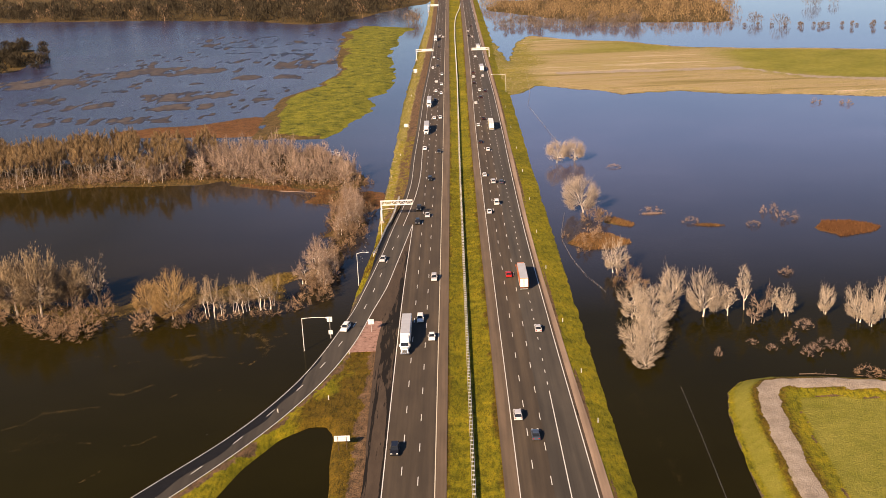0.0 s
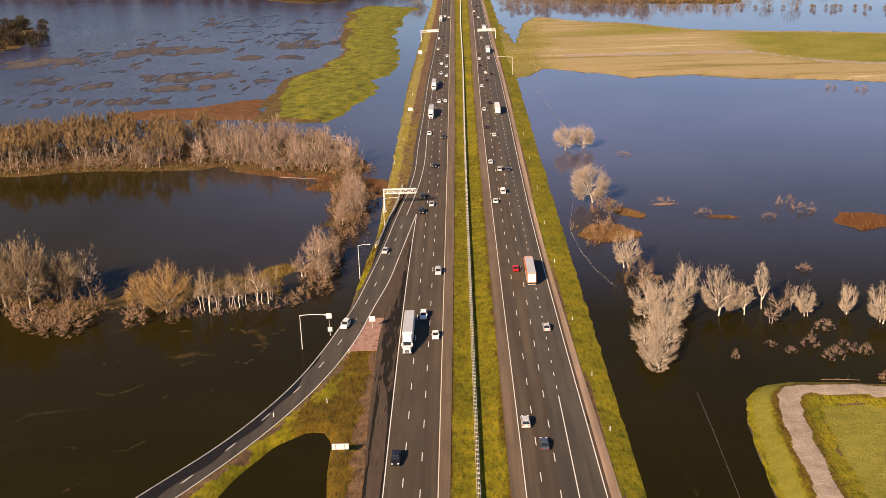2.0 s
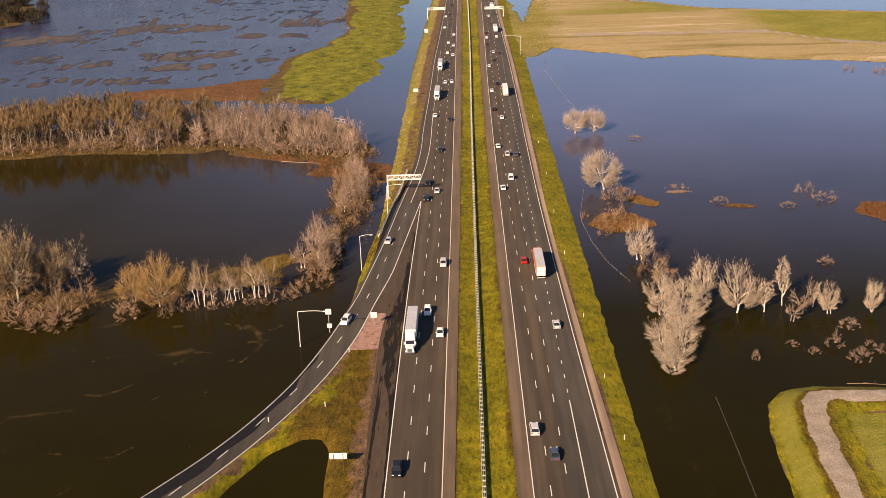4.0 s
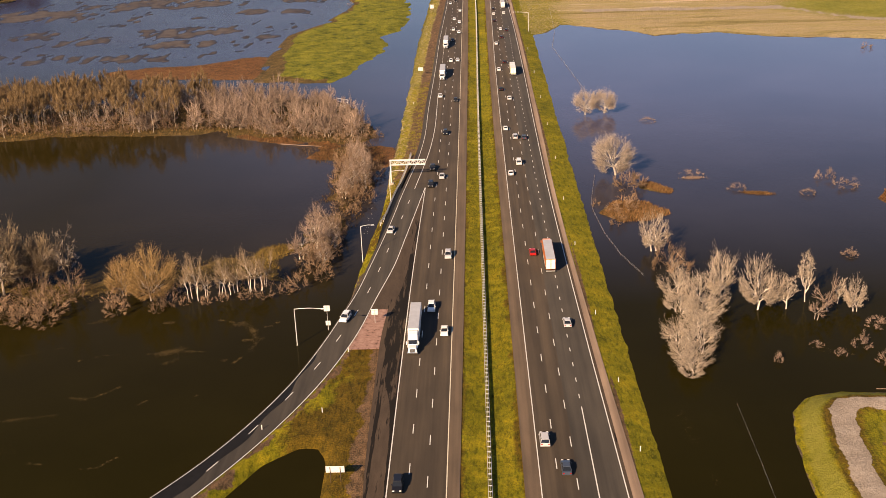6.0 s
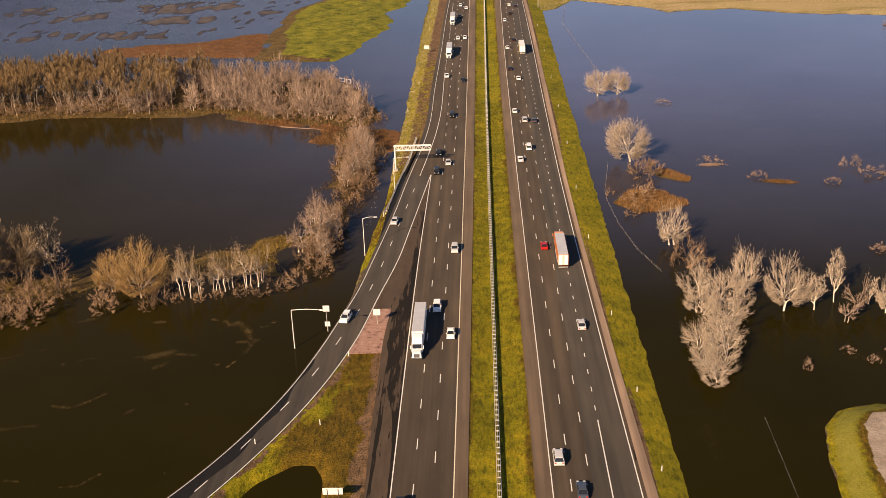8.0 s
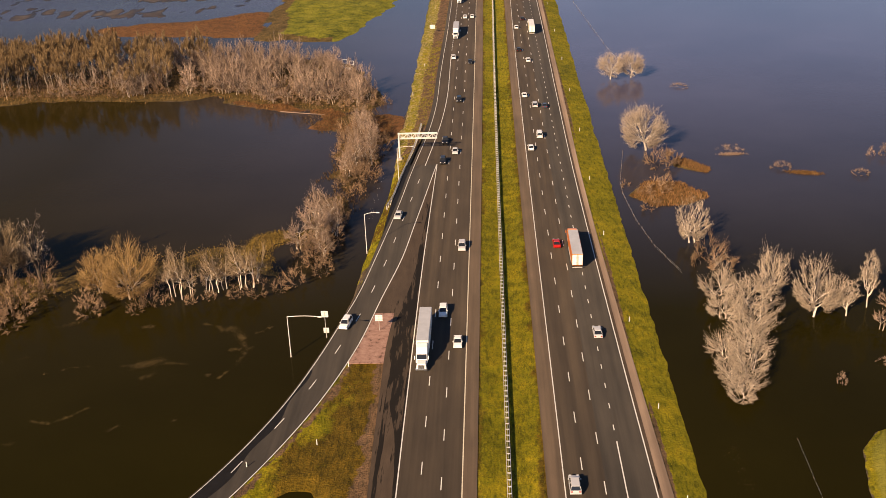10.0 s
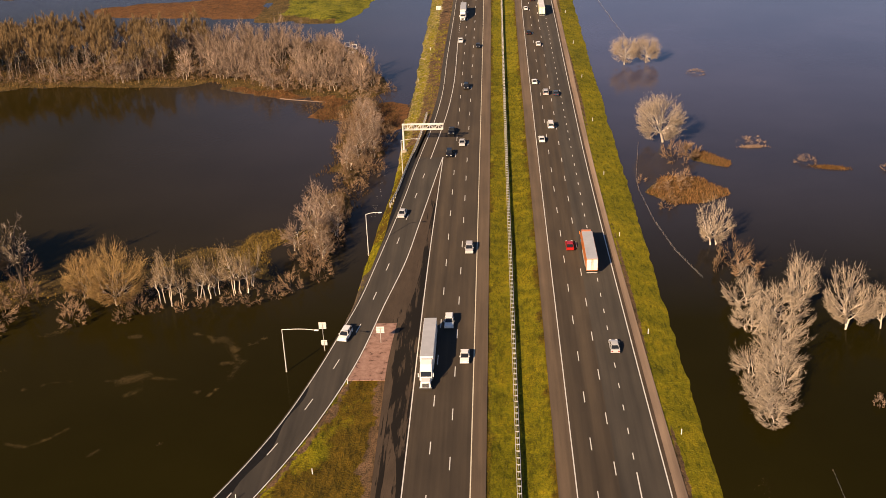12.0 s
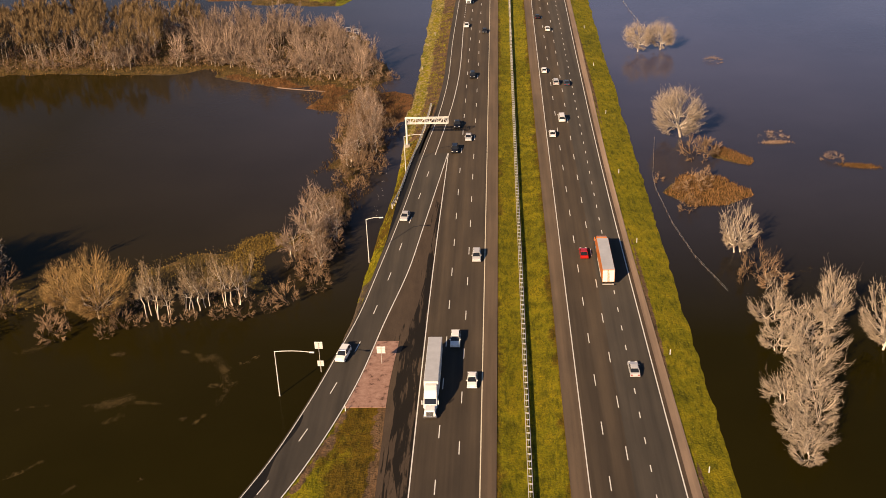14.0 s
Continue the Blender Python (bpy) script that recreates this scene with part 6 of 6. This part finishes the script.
CAR_WHEEL, TRUCK_WHEEL = wheel_mesh(0.33, 0.22), wheel_mesh(0.5, 0.32)


def add_wheel(ob, kind, x, y, r):
    w = new("wheel", kind[0])
    w.parent = ob
    w.location = (x, y, r)
    rim = new("rim", kind[1])
    rim.parent = w


def car(style, paint, label):
    """A passenger car facing +y, standing on z = 0."""
    ob = new("car")
    mat = PAINTS[paint]
    L, W, H = {"sedan": (4.8, 1.84, 1.46), "suv": (4.8, 1.92, 1.75), "pickup": (5.7, 1.98, 1.85), "van": (5.2, 2.0, 1.95)}[style]
    f, b, w = L / 2, -L / 2, W / 2
    belt = {"sedan": 0.92, "suv": 1.08, "pickup": 1.1, "van": 1.1}[style]
    bm = bmesh.new()
    profile(bm, [(b, 0.36), (b + 0.02, belt - 0.12), (b + 0.2, belt), (f - 1.3, belt), (f - 0.35, belt - 0.14), (f - 0.03, belt - 0.32), (f, 0.38), (f - 0.2, 0.24), (b + 0.2, 0.24)], -w, w, 0.07)
    edges = [e for e in bm.edges if e.calc_length() > 0.3]
    bmesh.ops.bevel(bm, geom=edges, offset=0.06, segments=2, affect="EDGES", profile=0.6)
    part("body", bm, mat, ob)
    c0, c1, r0, r1 = {"sedan": (b + 0.55, f - 1.25, b + 1.25, f - 2.15), "suv": (b + 0.12, f - 1.2, b + 0.45, f - 1.95), "pickup": (b + 2.0, f - 1.35, b + 2.25, f - 2.1), "van": (b + 0.1, f - 0.75, b + 0.25, f - 1.6)}[style]
    bm = bmesh.new()
    profile(bm, [(c0, belt - 0.02), (r0, H - 0.07), (r1, H - 0.07), (c1, belt - 0.02)], -w + 0.07, w - 0.07, 0.18)
    part("window_band", bm, GLASS, ob, "dark glass")
    bm = bmesh.new()
    box(bm, -w + 0.24, w - 0.24, r0 - 0.04, r1 + 0.04, H - 0.08, H, 0.03, (0.94, 0.96))
    part("roof", bm, mat, ob)
    for s in (-1, 1):
        for y0, z0, y1, z1 in ((c0, belt, r0, H - 0.05), (c1, belt, r1, H - 0.05), ((c0 + c1) / 2, belt, (r0 + r1) / 2, H - 0.05)):
            bm = bmesh.new()
            tube(bm, (s * (w - 0.08), y0, z0 - 0.03), (s * (w - 0.24), y1, z1), 0.045, n=5)
            part("pillar", bm, mat, ob)
        bm = bmesh.new()
        box(bm, s * (w + 0.06) - 0.1, s * (w + 0.06) + 0.1, c1 - 0.5, c1 - 0.32, belt - 0.02, belt + 0.14, 0.03)
        part("mirror", bm, mat, ob)
        bm = bmesh.new()
        box(bm, s * (w - 0.32) - 0.2, s * (w - 0.32) + 0.2, f - 0.2, f - 0.005, belt - 0.34, belt - 0.2, 0.03)
        part("headlight", bm, LAMP_CLEAR, ob, "clear headlight")
        bm = bmesh.new()
        box(bm, s * (w - 0.28) - 0.17, s * (w - 0.28) + 0.17, b - 0.01, b + 0.15, belt - 0.34, belt - 0.12, 0.03)
        part("tail_light", bm, LAMP_RED, ob, "red tail light")
        for y in (f - 0.95, b + 0.95):
            add_wheel(ob, CAR_WHEEL, s * (w - 0.12), y, 0.33)
    if style == "pickup":
        bm = bmesh.new()
        box(bm, -w + 0.18, w - 0.18, b + 0.12, b + 1.9, belt - 0.02, belt + 0.012)
        part("bed", bm, RUBBER, ob, "dark load bed")
    return tagged(ob, label, "car")


def truck(cab, label, trailer="white", length=15.2, skirt=True):
    """A tractor with a box trailer, facing +y; the origin lies under the front bumper."""
    ob = new("semi_truck")
    mat = PAINTS[cab]
    bm = bmesh.new()
    box(bm, -1.05, 1.05, -2.0, -0.1, 0.55, 1.75, 0.16, (0.86, 0.94))
    part("hood", bm, mat, ob)
    bm = bmesh.new()
    profile(bm, [(-5.3, 0.9), (-5.3, 3.1), (-5.0, 3.85), (-3.6, 3.6), (-2.55, 2.75), (-1.95, 1.8), (-1.95, 0.9)], -1.2, 1.2, 0.1)
    bmesh.ops.bevel(bm, geom=list(bm.edges), offset=0.07, segments=2, affect="EDGES")
    cabin = part("cab", bm, mat, ob)
    bm = bmesh.new()
    profile(bm, [(-2.52, 2.62), (-2.0, 1.86), (-1.88, 1.9), (-2.42, 2.7)], -1.0, 1.0)
    part("windscreen", bm, GLASS, cabin, "dark glass")
    bm = bmesh.new()
    box(bm, -0.62, 0.62, -0.12, -0.04, 0.75, 1.55, 0.02)
    part("grille", bm, CHROME, ob, "chrome grille")
    bm = bmesh.new()
    box(bm, -1.2, 1.2, -0.3, 0.05, 0.35, 0.72, 0.06)
    part("bumper", bm, CHROME, ob)
    for s in (-1, 1):
        bm = bmesh.new()
        box(bm, s * 0.85 - 0.16, s * 0.85 + 0.16, -0.25, -0.06, 0.85, 1.1, 0.04)
        part("headlight", bm, LAMP_CLEAR, ob, "clear headlight")
        bm = bmesh.new()
        box(bm, s * 1.42 - 0.08, s * 1.42 + 0.08, -2.25, -2.05, 1.7, 2.5, 0.03)
        part("mirror", bm, mat, ob)
        bm = bmesh.new()
        tube(bm, (s * 1.0, -3.3, 0.75), (s * 1.0, -5.0, 0.75), 0.32, n=12)
        part("fuel_tank", bm, CHROME, ob)
        add_wheel(ob, TRUCK_WHEEL, s * 1.02, -1.15, 0.5)
        for y in (-5.6, -6.9, -5.6 - length + 1.6, -5.6 - length + 2.9):
            add_wheel(ob, TRUCK_WHEEL, s * 0.98, y, 0.5)
    bm = bmesh.new()
    box(bm, -0.5, 0.5, -8.0, -2.0, 0.7, 1.05)
    part("chassis", bm, RUBBER, ob)
    y1, y0 = -5.75, -5.75 - length
    body_mat = {"white": TRAILER_WHITE, "cream": PAINTS["cream"], "orange": PAINTS["orange"]}[trailer]
    bm = bmesh.new()
    box(bm, -1.29, 1.29, y0, y1, 1.12, 4.05, 0.03)
    box_t = part("trailer", bm, body_mat, ob)
    bm = bmesh.new()
    box(bm, -1.24, 1.24, y0 + 0.06, y1 - 0.06, 4.045, 4.075, 0.01)
    part("trailer_roof", bm, TRAILER_WHITE if trailer == "cream" else TRAILER_GREY, box_t, "pale grey roof sheet")
    for s in (-0.63, 0.63):
        bm = bmesh.new()
        box(bm, s - 0.58, s + 0.58, y0 - 0.03, y0 + 0.01, 1.25, 3.9, 0.01)
        part("rear_door", bm, TRAILER_WHITE, box_t, "white rear door")
        bm = bmesh.new()
        tube(bm, (s * 0.35, y0 - 0.06, 1.3), (s * 0.35, y0 - 0.06, 3.85), 0.03, n=5)
        part("door_bar", bm, CHROME, box_t)
    bm = bmesh.new()
    box(bm, -1.2, 1.2, y0 - 0.05, y0 + 0.1, 0.5, 0.7, 0.02)
    part("rear_bumper", bm, GALVANISED, ob)
    bm = bmesh.new()
    box(bm, -1.0, 1.0, y1, y1 + 0.35, 2.2, 3.7, 0.06)
    part("cooling_unit", bm, TRAILER_GREY, ob)
    if skirt:
        for s in (-1, 1):
            bm = bmesh.new()
            box(bm, s * 1.24 - 0.02, s * 1.24 + 0.02, y0 + 3.6, y1 - 3.2, 0.4, 1.14)
            part("side_skirt", bm, TRAILER_WHITE, ob)
    return tagged(ob, label, "truck", "trucks on the motorway")


CARS = {}


def place_car(style, paint, lane, y, away, side):
    """side: the carriageway; lane counts outwards from the median."""
    if side == "west":
        x = {1: (YELLOW_L(y) + DASH_B(y)) / 2, 2: (DASH_A(y) + DASH_B(y)) / 2, 3: DASH_A(y) - 1.85, 4: (RAMP_L(y) + (RAMP_DASH(min(y, 376)) if y < 376 else EXIT_LINE(max(y, 386)))) / 2, 5: RAMP_R(min(y, 386)) - 2.0}[lane]
        g = {4: RAMP_L, 5: RAMP_R}.get(lane, DASH_A)
        tilt = math.degrees(math.atan(float(g(y + 1) - g(y - 1)) / 2))
        m = pose(float(x), y, 0.0, 0, 0, 180 - tilt)
    else:
        x = RIGHT_L(y) + {1: 1.7, 2: 5.05, 3: 8.5, 3.5: 10.7, 4: 12.2}[lane]
        m = pose(float(x), y, 0.0)
    key = (style, paint)
    words = {"sedan": "saloon car", "suv": "tall estate car", "pickup": "pickup truck", "van": "van"}[style]
    if key in CARS:
        ob = copy_thing(CARS[key], m)
    else:
        ob = CARS[key] = car(style, paint, "%s %s driving on the motorway" % (paint.replace("_", "-"), words))
        ob.matrix_basis = m
        ob["group"] = "cars on the motorway"


for style, paint, lane, y in (("suv", "black", 3, 207), ("suv", "white", 2, 286), ("sedan", "white", 1, 272), ("suv", "silver", 1, 322), ("pickup", "black", 3, 409), ("sedan", "silver", 2, 398), ("suv", "black", 3, 388.5),
                              ("suv", "black", 2, 457.5), ("sedan", "white", 3, 524), ("sedan", "black", 1, 515), ("sedan", "black", 3, 584), ("sedan", "white", 2, 608), ("sedan", "white", 1, 609),
                              ("sedan", "black", 2, 671), ("sedan", "white", 1, 698), ("sedan", "white", 2, 708), ("sedan", "white", 1, 737), ("sedan", "white", 2, 750), ("sedan", "white", 1, 786), ("sedan", "black", 2, 833), ("sedan", "white", 3, 823), ("sedan", "black", 2, 874), ("sedan", "white", 3, 886), ("sedan", "black", 2, 962), ("sedan", "white", 1, 1043), ("sedan", "black", 3, 1055), ("sedan", "white", 2, 1054), ("sedan", "black", 2, 1110),
                              ("sedan", "silver", 4, 344), ("suv", "white", 4, 281)):
    place_car(style, paint, lane, y, False, "west")
for style, paint, lane, y in (("suv", "silver", 1, 222), ("sedan", "blue_grey", 2, 212), ("sedan", "silver", 3.5, 275.5), ("sedan", "red", 2, 323), ("sedan", "white", 1, 400), ("van", "white", 2, 413), ("suv", "silver", 2, 448.5), ("sedan", "blue_grey", 3, 447.5), ("sedan", "white", 1, 462), ("sedan", "white", 2, 516), ("sedan", "black", 1, 535),
                              ("sedan", "white", 1, 581), ("sedan", "black", 2, 600), ("sedan", "white", 1, 655), ("sedan", "black", 2, 676), ("sedan", "white", 2, 705), ("sedan", "black", 3, 700), ("sedan", "black", 1, 738), ("sedan", "white", 1, 767), ("sedan", "white", 3, 770), ("sedan", "black", 1, 789), ("sedan", "white", 2, 882), ("sedan", "white", 2, 1033), ("sedan", "black", 1, 1043), ("sedan", "white", 1, 1089), ("sedan", "black", 2, 1140)):
    place_car(style, paint, lane, y, True, "east")

white_truck = truck("white", "white tractor with a long white box trailer on the motorway")
white_truck.matrix_basis = pose(-15.5, 260.5, 0, 0, 0, 180)
for y in (560, 645, 1010):
    copy_thing(white_truck, pose(float(DASH_A(y)) - 1.9, y, 0, 0, 0, 180))
cream_truck = truck("white", "white tractor with a cream-sided box trailer on the motorway", "cream")
cream_truck.matrix_basis = pose(float(RIGHT_L(587)) + 8.5, 587, 0)
orange_truck = truck("orange", "orange tractor with an orange-sided grey-roofed trailer on the motorway", "orange")
orange_truck.matrix_basis = pose(float(RIGHT_L(330)) + 9.1, 329, 0)
copy_thing(white_truck, pose(float(RIGHT_L(800)) + 8.5, 815, 0))
copy_thing(white_truck, pose(float(RIGHT_L(930)) + 8.5, 948, 0))


# ---- drift logs and white marker stands in the flood ----
def drift_log(pts, r, label):
    """A fallen trunk with a few broken limbs, half awash."""
    ob = new("drift_log")
    bm = bmesh.new()
    pipe(bm, [(x, y, WATER + z) for x, y, z in pts], r, r * 0.5)
    part("trunk", bm, DULL_TWIG, ob)
    for k, (x, y, z) in enumerate(pts[1:-1]):
        bm = bmesh.new()
        tube(bm, (x, y, WATER + z), (x + 1.1 - 0.5 * k, y + (0.9 if k % 2 else -0.9), WATER + z + 0.7), r * 0.45, r * 0.2, 6)
        part("limb", bm, DULL_TWIG, ob)
    return tagged(ob, label, "log")


drift_log([(-78.6, 455.2, 0.15), (-74, 453.0, 0.3), (-69.5, 451.8, 0.25), (-65, 450.2, 0.35), (-61.3, 449.6, 0.2)], 0.2, "dull grey fallen trunk lying on a rust-brown mud bank")
drift_log([(84.0, 243.6, 0.1), (87, 243.4, 0.14), (90, 243.0, 0.12), (93.0, 242.6, 0.1)], 0.08, "thin grey drift log awash beside the levee")


def marker_frame(x, y, turn):
    """A white open rectangle of square tube on two short legs."""
    ob = new("marker_frame")
    ob.matrix_basis = pose(x, y, WATER, 0, 0, turn)
    for name, x0, x1, z0, z1 in (("top_bar", -1.05, 1.05, 1.85, 2.0), ("bottom_bar", -1.05, 1.05, 0.3, 0.45), ("upright", -1.05, -0.9, -0.6, 2.0), ("upright", 0.9, 1.05, -0.6, 2.0)):
        bm = bmesh.new()
        box(bm, x0, x1, -0.07, 0.07, z0, z1, 0.01)
        part(name, bm, WHITE_STEEL, ob)
    return tagged(ob, "white open metal frame standing in flood water", "marker frame", "white frames in the flood")


marker_frame(-63.0, 526.5, 4)
marker_frame(-59.8, 523.6, -6)
